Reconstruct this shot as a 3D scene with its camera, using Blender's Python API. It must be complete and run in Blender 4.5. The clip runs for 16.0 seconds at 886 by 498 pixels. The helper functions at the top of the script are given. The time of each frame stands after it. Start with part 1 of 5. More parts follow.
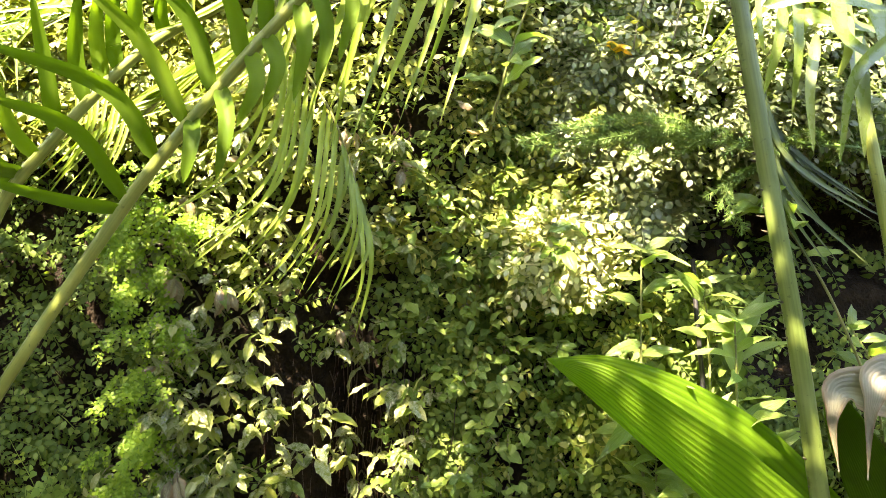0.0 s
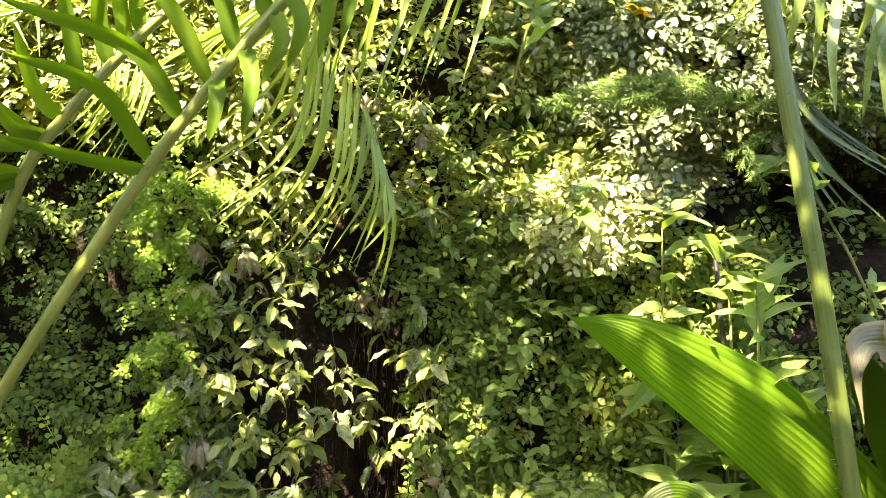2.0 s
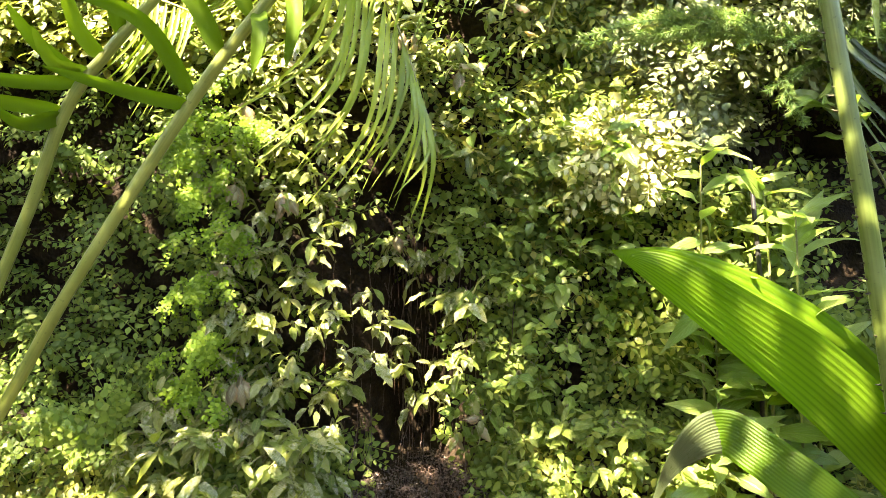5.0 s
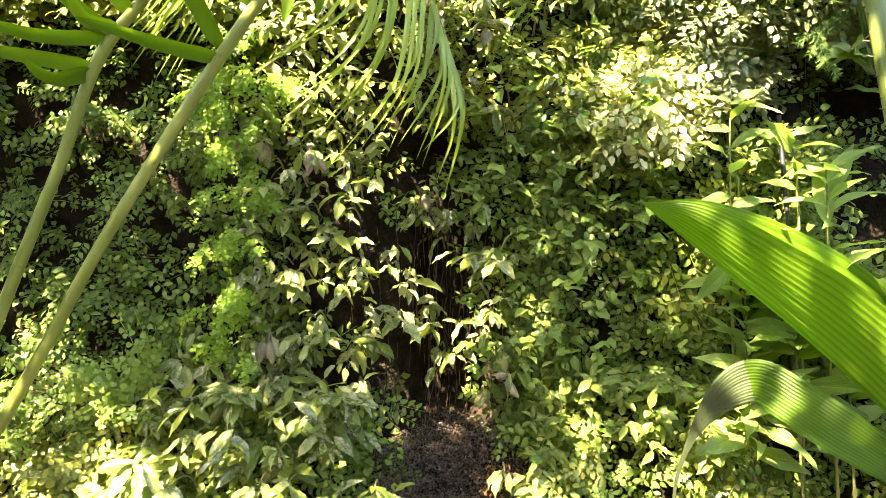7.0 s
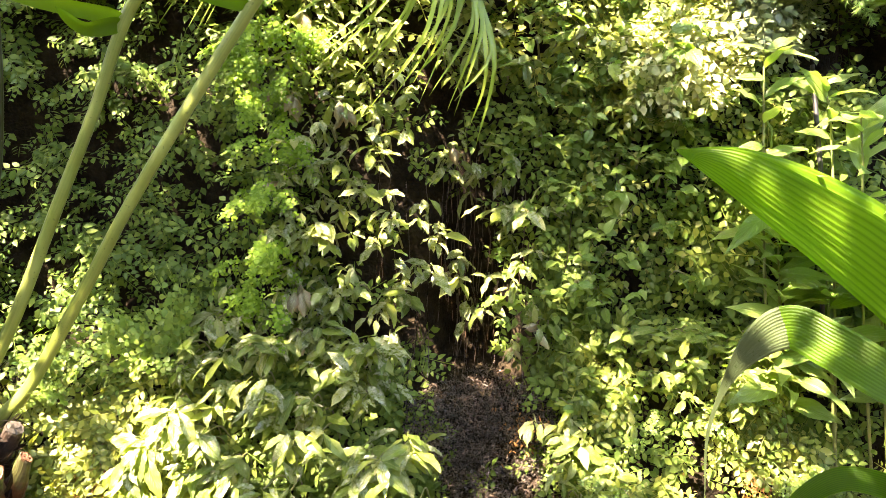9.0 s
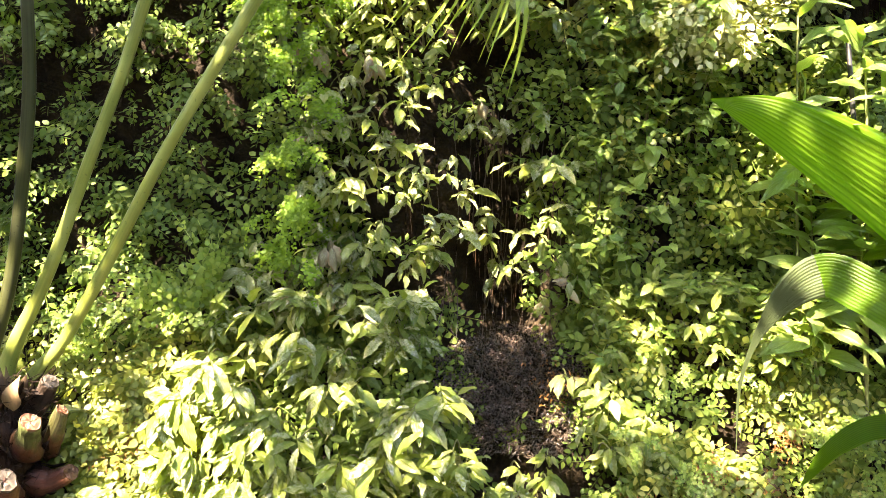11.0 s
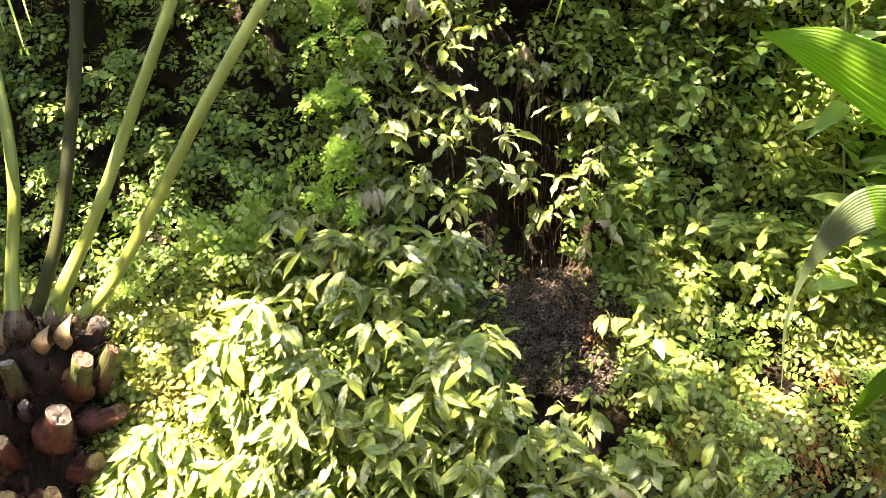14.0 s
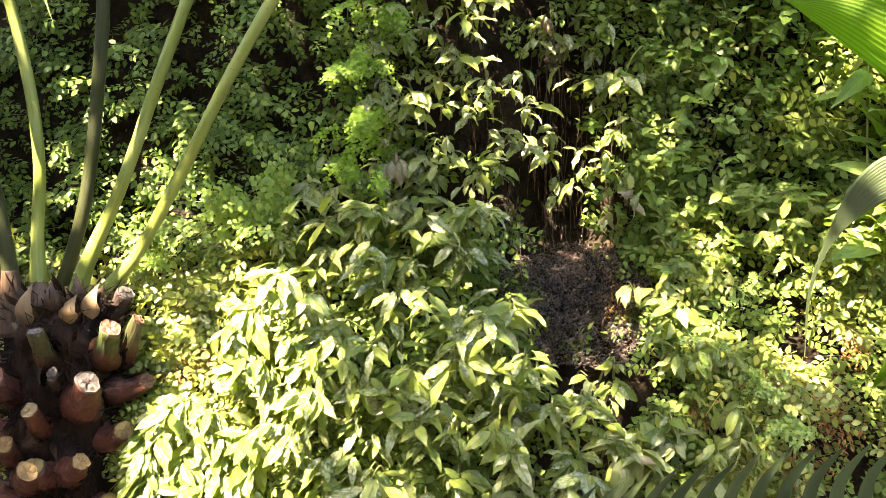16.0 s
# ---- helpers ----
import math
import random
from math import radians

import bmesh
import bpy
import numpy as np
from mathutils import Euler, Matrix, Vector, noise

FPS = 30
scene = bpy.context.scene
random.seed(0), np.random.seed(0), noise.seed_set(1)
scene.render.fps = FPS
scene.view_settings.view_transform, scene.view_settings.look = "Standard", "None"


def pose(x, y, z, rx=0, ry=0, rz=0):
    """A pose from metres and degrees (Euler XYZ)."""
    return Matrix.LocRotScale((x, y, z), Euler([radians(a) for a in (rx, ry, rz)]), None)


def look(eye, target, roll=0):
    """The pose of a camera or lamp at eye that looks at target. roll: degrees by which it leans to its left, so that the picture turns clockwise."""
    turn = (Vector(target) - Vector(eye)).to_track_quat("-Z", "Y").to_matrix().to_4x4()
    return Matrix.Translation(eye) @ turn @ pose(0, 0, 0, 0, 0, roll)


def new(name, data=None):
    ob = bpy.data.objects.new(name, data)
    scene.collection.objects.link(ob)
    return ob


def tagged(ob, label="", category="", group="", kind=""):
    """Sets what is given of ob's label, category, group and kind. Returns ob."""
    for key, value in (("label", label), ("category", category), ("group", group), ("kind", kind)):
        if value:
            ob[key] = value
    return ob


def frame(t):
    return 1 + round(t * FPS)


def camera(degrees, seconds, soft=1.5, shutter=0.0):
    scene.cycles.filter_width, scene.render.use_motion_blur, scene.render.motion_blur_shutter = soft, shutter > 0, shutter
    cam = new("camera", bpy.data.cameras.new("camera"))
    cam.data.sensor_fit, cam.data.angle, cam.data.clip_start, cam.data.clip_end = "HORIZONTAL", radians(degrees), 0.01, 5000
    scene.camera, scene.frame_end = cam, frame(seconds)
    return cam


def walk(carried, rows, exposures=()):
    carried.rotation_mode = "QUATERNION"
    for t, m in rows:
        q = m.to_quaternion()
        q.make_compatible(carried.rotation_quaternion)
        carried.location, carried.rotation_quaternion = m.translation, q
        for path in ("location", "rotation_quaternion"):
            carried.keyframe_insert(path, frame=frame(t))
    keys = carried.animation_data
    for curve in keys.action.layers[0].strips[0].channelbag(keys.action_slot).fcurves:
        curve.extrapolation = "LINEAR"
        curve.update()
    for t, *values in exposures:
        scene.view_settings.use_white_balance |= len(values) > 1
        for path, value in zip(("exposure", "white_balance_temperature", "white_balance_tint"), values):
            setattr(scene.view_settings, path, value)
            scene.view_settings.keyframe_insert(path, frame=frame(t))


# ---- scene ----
cam = camera(62.0, 16.0, 0.8)
PATH = [
    (0, (0.0000, 0.0000, 1.5000), (-0.0302, 1.2996, 1.5104), 0.90),
    (0.5, (-0.0077, -0.0014, 1.4854), (-0.0388, 1.2982, 1.4982), 0.78),
    (1, (-0.0156, -0.0027, 1.4707), (-0.0475, 1.2969, 1.4825), 0.71),
    (1.5, (-0.0237, -0.0039, 1.4561), (-0.0563, 1.2957, 1.4649), 0.67),
    (2, (-0.0321, -0.0050, 1.4414), (-0.0658, 1.2946, 1.4468), 0.63),
    (2.5, (-0.0406, -0.0060, 1.4267), (-0.0753, 1.2936, 1.4274), 0.57),
    (3, (-0.0492, -0.0069, 1.4121), (-0.0851, 1.2926, 1.4088), 0.53),
    (3.5, (-0.0580, -0.0078, 1.3975), (-0.0954, 1.2917, 1.3921), 0.49),
    (4, (-0.0670, -0.0086, 1.3829), (-0.1078, 1.2907, 1.3740), 0.42),
    (6.5, (-0.1133, -0.0126, 1.3112), (-0.1646, 1.2862, 1.2865), 0.16),
    (7, (-0.1227, -0.0134, 1.2972), (-0.1784, 1.2850, 1.2648), 0.09),
    (7.5, (-0.1323, -0.0143, 1.2833), (-0.1906, 1.2838, 1.2458), 0.00),
    (8, (-0.1418, -0.0153, 1.2695), (-0.2051, 1.2823, 1.2226), -0.03),
    (8.5, (-0.1514, -0.0163, 1.2559), (-0.2177, 1.2809, 1.2029), -0.06),
    (9, (-0.1610, -0.0174, 1.2424), (-0.2316, 1.2792, 1.1812), -0.11),
    (11.5, (-0.2085, -0.0248, 1.1779), (-0.2976, 1.2686, 1.0826), -0.38),
    (12, (-0.2178, -0.0268, 1.1657), (-0.3112, 1.2659, 1.0638), -0.41),
    (12.5, (-0.2270, -0.0289, 1.1537), (-0.3227, 1.2633, 1.0483), -0.48),
    (13, (-0.2362, -0.0312, 1.1419), (-0.3355, 1.2603, 1.0309), -0.54),
    (13.5, (-0.2452, -0.0337, 1.1304), (-0.3474, 1.2572, 1.0159), -0.57),
    (14, (-0.2541, -0.0364, 1.1192), (-0.3596, 1.2539, 1.0007), -0.62),
    (14.5, (-0.2629, -0.0393, 1.1083), (-0.3703, 1.2506, 0.9879), -0.63),
    (15, (-0.2715, -0.0425, 1.0977), (-0.3816, 1.2468, 0.9736), -0.65),
    (15.5, (-0.2799, -0.0460, 1.0874), (-0.3912, 1.2431, 0.9621), -0.66),
    (16, (-0.2882, -0.0497, 1.0774), (-0.3998, 1.2393, 0.9509), -0.70),
]
walk(cam, [(t, look(eye, target, roll)) for t, eye, target, roll in PATH], [(0, 4.05, 8000, 21), (9, 4.45, 7900, 22), (16, 4.38, 7500, 24)])

# ---- light ----
SUN = Vector((-0.32, -0.52, 0.79)).normalized()
world = bpy.data.worlds.new("sky")
scene.world = world
world.use_nodes = True
wn = world.node_tree
sky = wn.nodes.new("ShaderNodeTexSky")
sky.sky_type, sky.sun_disc = "NISHITA", False
sky.sun_elevation = math.asin(SUN.z)
sky.sun_rotation = math.atan2(SUN.x, SUN.y)
wn.links.new(sky.outputs[0], wn.nodes["Background"].inputs[0])
wn.nodes["Background"].inputs[1].default_value = 0.17
sun = new("sun", bpy.data.lights.new("sun", "SUN"))
sun.data.energy, sun.data.angle, sun.data.color = 5.0, radians(0.6), (1.0, 0.93, 0.78)
sun.matrix_world = look(SUN * 6, (0, 0, 0))

# ---- materials ----


def nodes(name):
    m = bpy.data.materials.new(name)
    m.use_nodes = True
    t = m.node_tree
    return m, t, t.nodes["Principled BSDF"], t.nodes["Material Output"]


def add(t, kind, **values):
    n = t.nodes.new(kind)
    for k, v in values.items():
        n.inputs[k].default_value = v
    return n


def maths(t, op, a, b=0.0):
    n = t.nodes.new("ShaderNodeMath")
    n.operation = op
    for i, v in enumerate((a, b)):
        if isinstance(v, (int, float)):
            n.inputs[i].default_value = v
        else:
            t.links.new(v, n.inputs[i])
    return n.outputs[0]


def blend(t, fac, a, b, how="MIX"):
    n = t.nodes.new("ShaderNodeMix")
    n.data_type, n.blend_type = "RGBA", how
    for i, v in ((0, fac), (6, a), (7, b)):
        if isinstance(v, (int, float)):
            n.inputs[i].default_value = v
        elif isinstance(v, tuple):
            n.inputs[i].default_value = (*v, 1)
        else:
            t.links.new(v, n.inputs[i])
    return n.outputs[2]


def ramp(t, fac, *stops):
    n = t.nodes.new("ShaderNodeValToRGB")
    while len(n.color_ramp.elements) < len(stops):
        n.color_ramp.elements.new(0.5)
    for e, (p, c) in zip(n.color_ramp.elements, stops):
        e.position, e.color = p, (*c, 1) if isinstance(c, tuple) else (c, c, c, 1)
    t.links.new(fac, n.inputs[0])
    return n.outputs[0]


def own_random(t):
    """A value of its own for every leaf, in a joined mesh or as an object."""
    g, o = t.nodes.new("ShaderNodeNewGeometry"), t.nodes.new("ShaderNodeObjectInfo")
    return maths(t, "FRACT", maths(t, "ADD", g.outputs["Random Per Island"], o.outputs["Random"]))


def leaf_mat(name, dark, mid, light, rough=0.42, glow=0.38, veins=0.0, pleats=0, silver=0.0, blotch=0.35, brown=0.0, grain=90.0, gloss=0.55, ribs=0.6):
    m, t, p, out = nodes(name)
    own = own_random(t)
    col = ramp(t, own, (0.0, dark), (0.5, mid), (1.0, light))
    tc = t.nodes.new("ShaderNodeTexCoord")
    n1 = add(t, "ShaderNodeTexNoise", Scale=grain, Detail=3.0)
    n2 = add(t, "ShaderNodeTexNoise", Scale=9.0, Detail=2.0)
    for n in (n1, n2):
        t.links.new(tc.outputs["Object"], n.inputs["Vector"])
    col = blend(t, maths(t, "MULTIPLY", ramp(t, n2.outputs[0], (0.35, 0.0), (0.65, 1.0)), blotch), col, dark)
    uv = t.nodes.new("ShaderNodeSeparateXYZ")
    t.links.new(tc.outputs["UV"], uv.inputs[0])
    side = maths(t, "ABSOLUTE", maths(t, "SUBTRACT", uv.outputs[0], 0.5))
    height = maths(t, "MULTIPLY", n1.outputs[0], 0.35)
    if veins:
        rib = ramp(t, side, (0.0, 1.0), (0.05, 0.0))
        slant = maths(t, "SUBTRACT", maths(t, "MULTIPLY", uv.outputs[1], 9.0), maths(t, "MULTIPLY", side, 7.0))
        wave = maths(t, "ABSOLUTE", maths(t, "SUBTRACT", maths(t, "FRACT", slant), 0.5))
        lines = ramp(t, wave, (0.0, 1.0), (0.14, 0.0))
        if silver:
            spots = ramp(t, n1.outputs[0], (0.42, 0.0), (0.56, 1.0))
            between = ramp(t, wave, (0.15, 0.0), (0.32, 1.0))
            pale = maths(t, "MULTIPLY", maths(t, "MULTIPLY", spots, between), silver)
            col = blend(t, pale, col, (0.42, 0.44, 0.3))
        both = maths(t, "MAXIMUM", rib, maths(t, "MULTIPLY", lines, 0.6))
        col = blend(t, maths(t, "MULTIPLY", both, veins), col, light)
        height = maths(t, "SUBTRACT", height, maths(t, "MULTIPLY", both, 0.6))
    if pleats:
        rows = maths(t, "ABSOLUTE", maths(t, "SUBTRACT", maths(t, "FRACT", maths(t, "MULTIPLY", uv.outputs[0], float(pleats))), 0.5))
        col = blend(t, maths(t, "MULTIPLY", ramp(t, rows, (0.0, 1.0), (0.3, 0.0)), ribs), col, dark)
        height = maths(t, "ADD", height, maths(t, "MULTIPLY", rows, 2.0))
    if brown:
        edge = ramp(t, maths(t, "ADD", maths(t, "MULTIPLY", side, 1.0), maths(t, "MULTIPLY", n2.outputs[0], 0.6)), (0.55, 0.0), (0.75, 1.0))
        col = blend(t, maths(t, "MULTIPLY", edge, brown), col, (0.2, 0.12, 0.05))
    t.links.new(col, p.inputs["Base Color"])
    t.links.new(ramp(t, n1.outputs[0], (0.3, max(rough - 0.1, 0.1)), (0.7, rough + 0.12)), p.inputs["Roughness"])
    p.inputs["Specular IOR Level"].default_value = gloss
    b = add(t, "ShaderNodeBump", Strength=0.75 if veins else 0.35, Distance=0.003)
    t.links.new(height, b.inputs["Height"])
    t.links.new(b.outputs[0], p.inputs["Normal"])
    tr = t.nodes.new("ShaderNodeBsdfTranslucent")
    t.links.new(blend(t, 1.0, col, (1.9, 2.0, 0.9), "MULTIPLY"), tr.inputs[0])
    mix = t.nodes.new("ShaderNodeMixShader")
    mix.inputs[0].default_value = glow
    t.links.new(p.outputs[0], mix.inputs[1])
    t.links.new(tr.outputs[0], mix.inputs[2])
    t.links.new(mix.outputs[0], out.inputs[0])
    return m


def rough_mat(name, a, b, c, scale=14.0, fine=120.0, rough=0.8, bump=0.6, dist=0.01, stretch=(1, 1, 1), gloss=0.4):
    m, t, p, out = nodes(name)
    p.inputs["Specular IOR Level"].default_value = gloss
    tc = t.nodes.new("ShaderNodeTexCoord")
    mp = t.nodes.new("ShaderNodeMapping")
    mp.inputs["Scale"].default_value = stretch
    t.links.new(tc.outputs["Object"], mp.inputs[0])
    n1 = add(t, "ShaderNodeTexNoise", Scale=scale, Detail=5.0)
    n2 = add(t, "ShaderNodeTexNoise", Scale=fine, Detail=3.0)
    for n in (n1, n2):
        t.links.new(mp.outputs[0], n.inputs["Vector"])
    col = ramp(t, n1.outputs[0], (0.3, a), (0.5, b), (0.7, c))
    own = own_random(t)
    col = blend(t, maths(t, "MULTIPLY", own, 0.45), col, a)
    col = blend(t, ramp(t, n2.outputs[0], (0.45, 0.0), (0.7, 0.5)), col, c)
    t.links.new(col, p.inputs["Base Color"])
    t.links.new(ramp(t, n2.outputs[0], (0.3, max(rough - 0.25, 0.12)), (0.7, min(rough + 0.15, 1.0))), p.inputs["Roughness"])
    bp = add(t, "ShaderNodeBump", Strength=bump, Distance=dist)
    t.links.new(maths(t, "ADD", n1.outputs[0], maths(t, "MULTIPLY", n2.outputs[0], 0.5)), bp.inputs["Height"])
    t.links.new(bp.outputs[0], p.inputs["Normal"])
    return m


def stalk_mat(name, a, b, rough=0.42, gloss=0.4):
    """Smooth plant skin: faint lengthwise streaks, a pale bloom in patches, few dark flecks."""
    m, t, p, out = nodes(name)
    p.inputs["Specular IOR Level"].default_value = gloss
    tc = t.nodes.new("ShaderNodeTexCoord")
    uv = t.nodes.new("ShaderNodeMapping")
    uv.inputs["Scale"].default_value = (9.0, 3.0, 1.0)
    t.links.new(tc.outputs["UV"], uv.inputs[0])
    streak = add(t, "ShaderNodeTexNoise", Scale=2.0, Detail=3.0)
    t.links.new(uv.outputs[0], streak.inputs["Vector"])
    bloom = add(t, "ShaderNodeTexNoise", Scale=11.0, Detail=3.0)
    fleck = add(t, "ShaderNodeTexNoise", Scale=190.0, Detail=1.0)
    for n in (bloom, fleck):
        t.links.new(tc.outputs["Object"], n.inputs["Vector"])
    col = ramp(t, streak.outputs[0], (0.3, a), (0.7, b))
    pale = tuple(min(1.0, 1.3 * c + 0.012) for c in b)
    col = blend(t, ramp(t, bloom.outputs[0], (0.5, 0.0), (0.72, 0.55)), col, pale)
    col = blend(t, ramp(t, fleck.outputs[0], (0.68, 0.0), (0.76, 0.5)), col, tuple(0.45 * c for c in a))
    t.links.new(col, p.inputs["Base Color"])
    t.links.new(ramp(t, bloom.outputs[0], (0.3, rough - 0.1), (0.7, rough + 0.2)), p.inputs["Roughness"])
    bp = add(t, "ShaderNodeBump", Strength=0.12, Distance=0.001)
    t.links.new(streak.outputs[0], bp.inputs["Height"])
    t.links.new(bp.outputs[0], p.inputs["Normal"])
    return m


def stub_mat(name, low, mid, end):
    """An old frond's base: its colour runs along it, with fibrous streaks, dark wet blotches and grey scuffs."""
    m, t, p, out = nodes(name)
    tc = t.nodes.new("ShaderNodeTexCoord")
    uv = t.nodes.new("ShaderNodeSeparateXYZ")
    t.links.new(tc.outputs["UV"], uv.inputs[0])
    streak = add(t, "ShaderNodeTexNoise", Scale=1.0, Detail=4.0)
    mp = t.nodes.new("ShaderNodeMapping")
    mp.inputs["Scale"].default_value = (26.0, 3.0, 1.0)
    t.links.new(tc.outputs["UV"], mp.inputs[0])
    t.links.new(mp.outputs[0], streak.inputs["Vector"])
    blot = add(t, "ShaderNodeTexNoise", Scale=55.0, Detail=4.0)
    t.links.new(tc.outputs["Object"], blot.inputs["Vector"])
    along = maths(t, "ADD", uv.outputs[1], maths(t, "MULTIPLY", maths(t, "SUBTRACT", blot.outputs[0], 0.5), 0.7))
    col = ramp(t, along, (0.1, low), (0.45, mid), (0.62, end))
    col = blend(t, ramp(t, streak.outputs[0], (0.42, 0.0), (0.7, 0.6)), col, tuple(0.35 * c for c in low))
    col = blend(t, ramp(t, blot.outputs[0], (0.55, 0.0), (0.7, 0.75)), col, (0.008, 0.005, 0.004))
    col = blend(t, maths(t, "MULTIPLY", own_random(t), 0.4), col, low)
    t.links.new(col, p.inputs["Base Color"])
    t.links.new(ramp(t, blot.outputs[0], (0.3, 0.3), (0.7, 0.7)), p.inputs["Roughness"])
    bp = add(t, "ShaderNodeBump", Strength=0.7, Distance=0.003)
    t.links.new(maths(t, "ADD", streak.outputs[0], blot.outputs[0]), bp.inputs["Height"])
    t.links.new(bp.outputs[0], p.inputs["Normal"])
    return m


M_FIG = leaf_mat("creeping fig leaf", (0.055, 0.095, 0.019), (0.091, 0.146, 0.026), (0.155, 0.205, 0.038), 0.55, 0.32, gloss=0.22)
# Darker copy of M_FIG, with the wall's shade put into the colour.
M_FIG_SHADE = leaf_mat("creeping fig leaf darkened for shade", (0.042, 0.082, 0.014), (0.074, 0.125, 0.02), (0.13, 0.18, 0.03), 0.55, 0.3, gloss=0.22)
M_FIG_PALE = leaf_mat("pale fig leaf", (0.085, 0.12, 0.05), (0.135, 0.175, 0.075), (0.25, 0.28, 0.135), 0.42, 0.3)
# Near-white fig copy for one spot, its full sunlight painted into the colour.
M_FIG_FULL_SUN = leaf_mat("fig leaf whitened for full sun", (0.19, 0.21, 0.075), (0.3, 0.32, 0.13), (0.44, 0.44, 0.22), 0.36, 0.28, gloss=0.55)
# Yellower, lighter copy of M_FIG with sunlight put into the colour.
M_FIG_YELLOW_SUN = leaf_mat("yellow green fig leaf lightened for sun", (0.095, 0.135, 0.022), (0.165, 0.2, 0.036), (0.3, 0.3, 0.065), 0.45, 0.36)
M_NETTLE = leaf_mat("nettle leaf", (0.06, 0.105, 0.012), (0.108, 0.16, 0.019), (0.19, 0.23, 0.032), 0.4, 0.38, veins=0.45, silver=0.16, gloss=0.5)
M_SILVER = leaf_mat("silver marked leaf", (0.06, 0.09, 0.018), (0.1, 0.14, 0.026), (0.19, 0.215, 0.045), 0.3, 0.34, veins=0.35, silver=0.5, gloss=0.8)
M_WILT = leaf_mat("wilted leaf", (0.09, 0.075, 0.038), (0.16, 0.14, 0.075), (0.26, 0.24, 0.13), 0.5, 0.3, veins=0.3, silver=0.3, brown=0.8)
M_OLIVE = leaf_mat("olive leaf", (0.095, 0.13, 0.03), (0.155, 0.195, 0.05), (0.25, 0.28, 0.09), 0.36, 0.34, veins=0.35, silver=0.25, gloss=0.6)
M_VINE = leaf_mat("vine leaf", (0.065, 0.13, 0.018), (0.11, 0.185, 0.028), (0.2, 0.27, 0.055), 0.4, 0.34, veins=0.3)
M_FERN = leaf_mat("maidenhair leaf", (0.1, 0.17, 0.025), (0.15, 0.23, 0.035), (0.23, 0.3, 0.06), 0.5, 0.42)
# Deeper green copy of M_FERN, its shaded hue put into the colour.
M_FERN_GREEN = leaf_mat("shaded maidenhair leaf", (0.08, 0.155, 0.011), (0.115, 0.205, 0.015), (0.165, 0.26, 0.024), 0.5, 0.45, gloss=0.25)
M_SHRUB = leaf_mat("shrub leaf", (0.1, 0.17, 0.035), (0.145, 0.225, 0.05), (0.21, 0.29, 0.08), 0.4, 0.4, veins=0.4)
M_CYCAD = leaf_mat("cycad leaflet", (0.045, 0.09, 0.006), (0.06, 0.115, 0.008), (0.085, 0.145, 0.012), 0.55, 0.5, blotch=0.2, gloss=0.12)
M_PALM = leaf_mat("palm leaflet", (0.125, 0.19, 0.024), (0.18, 0.26, 0.032), (0.27, 0.35, 0.055), 0.42, 0.42, blotch=0.3)
M_BLADE = leaf_mat("pleated leaf", (0.04, 0.095, 0.006), (0.09, 0.19, 0.011), (0.105, 0.21, 0.014), 0.38, 0.7, pleats=24, blotch=0.15, gloss=0.2)
M_BLADE_SOFT = leaf_mat("soft pleated leaf", (0.042, 0.1, 0.007), (0.058, 0.13, 0.009), (0.072, 0.15, 0.012), 0.38, 0.68, pleats=14, blotch=0.2, gloss=0.2)
M_BLADE_GREY = leaf_mat("grey pleated leaf", (0.048, 0.07, 0.03), (0.06, 0.085, 0.036), (0.08, 0.108, 0.05), 0.35, 0.25, pleats=14, brown=0.0, gloss=0.5, ribs=0.35)
M_DRY = leaf_mat("dry leaf", (0.1, 0.105, 0.062), (0.17, 0.175, 0.115), (0.25, 0.245, 0.175), 0.5, 0.3, pleats=10, brown=0.5, ribs=0.3)
M_CANE = leaf_mat("cane leaf", (0.09, 0.14, 0.035), (0.15, 0.21, 0.065), (0.24, 0.29, 0.12), 0.3, 0.4, blotch=0.2, gloss=0.7)
M_STREAK = leaf_mat("dark palm leaflet", (0.03, 0.055, 0.014), (0.05, 0.085, 0.022), (0.1, 0.14, 0.05), 0.42, 0.3, blotch=0.2, gloss=0.4)
M_NEEDLE = leaf_mat("conifer needle", (0.07, 0.14, 0.036), (0.11, 0.19, 0.046), (0.17, 0.25, 0.066), 0.5, 0.25, gloss=0.3)
M_YELLOW = leaf_mat("yellow leaf", (0.45, 0.28, 0.02), (0.55, 0.38, 0.03), (0.6, 0.45, 0.06), 0.45, 0.4)
M_STALK = stalk_mat("green stalk", (0.1, 0.132, 0.022), (0.148, 0.182, 0.036))
M_CANE_STALK = stalk_mat("cane stalk", (0.055, 0.085, 0.016), (0.09, 0.125, 0.03), 0.4, 0.3)
# Cycad leaflet colour lowered to stand for a frond in shade.
M_CYCAD_SHADE = leaf_mat("cycad leaflet darkened for shade", (0.022, 0.036, 0.014), (0.03, 0.046, 0.018), (0.042, 0.06, 0.024), 0.5, 0.3, blotch=0.2, gloss=0.15)
# Stalk colour darkened to stand for stalks that lie in shade.
M_STALK_SHADE = stalk_mat("green stalk darkened for shade", (0.014, 0.018, 0.005), (0.026, 0.031, 0.01), 0.5, 0.15)
M_STEM = rough_mat("thin stem", (0.08, 0.09, 0.03), (0.15, 0.17, 0.05), (0.2, 0.2, 0.07), 20.0, 200.0, 0.55, 0.2, 0.001)
M_SPINE = rough_mat("spine", (0.02, 0.02, 0.01), (0.035, 0.035, 0.015), (0.07, 0.06, 0.03), 30.0, 200.0, 0.6, 0.1, 0.001)
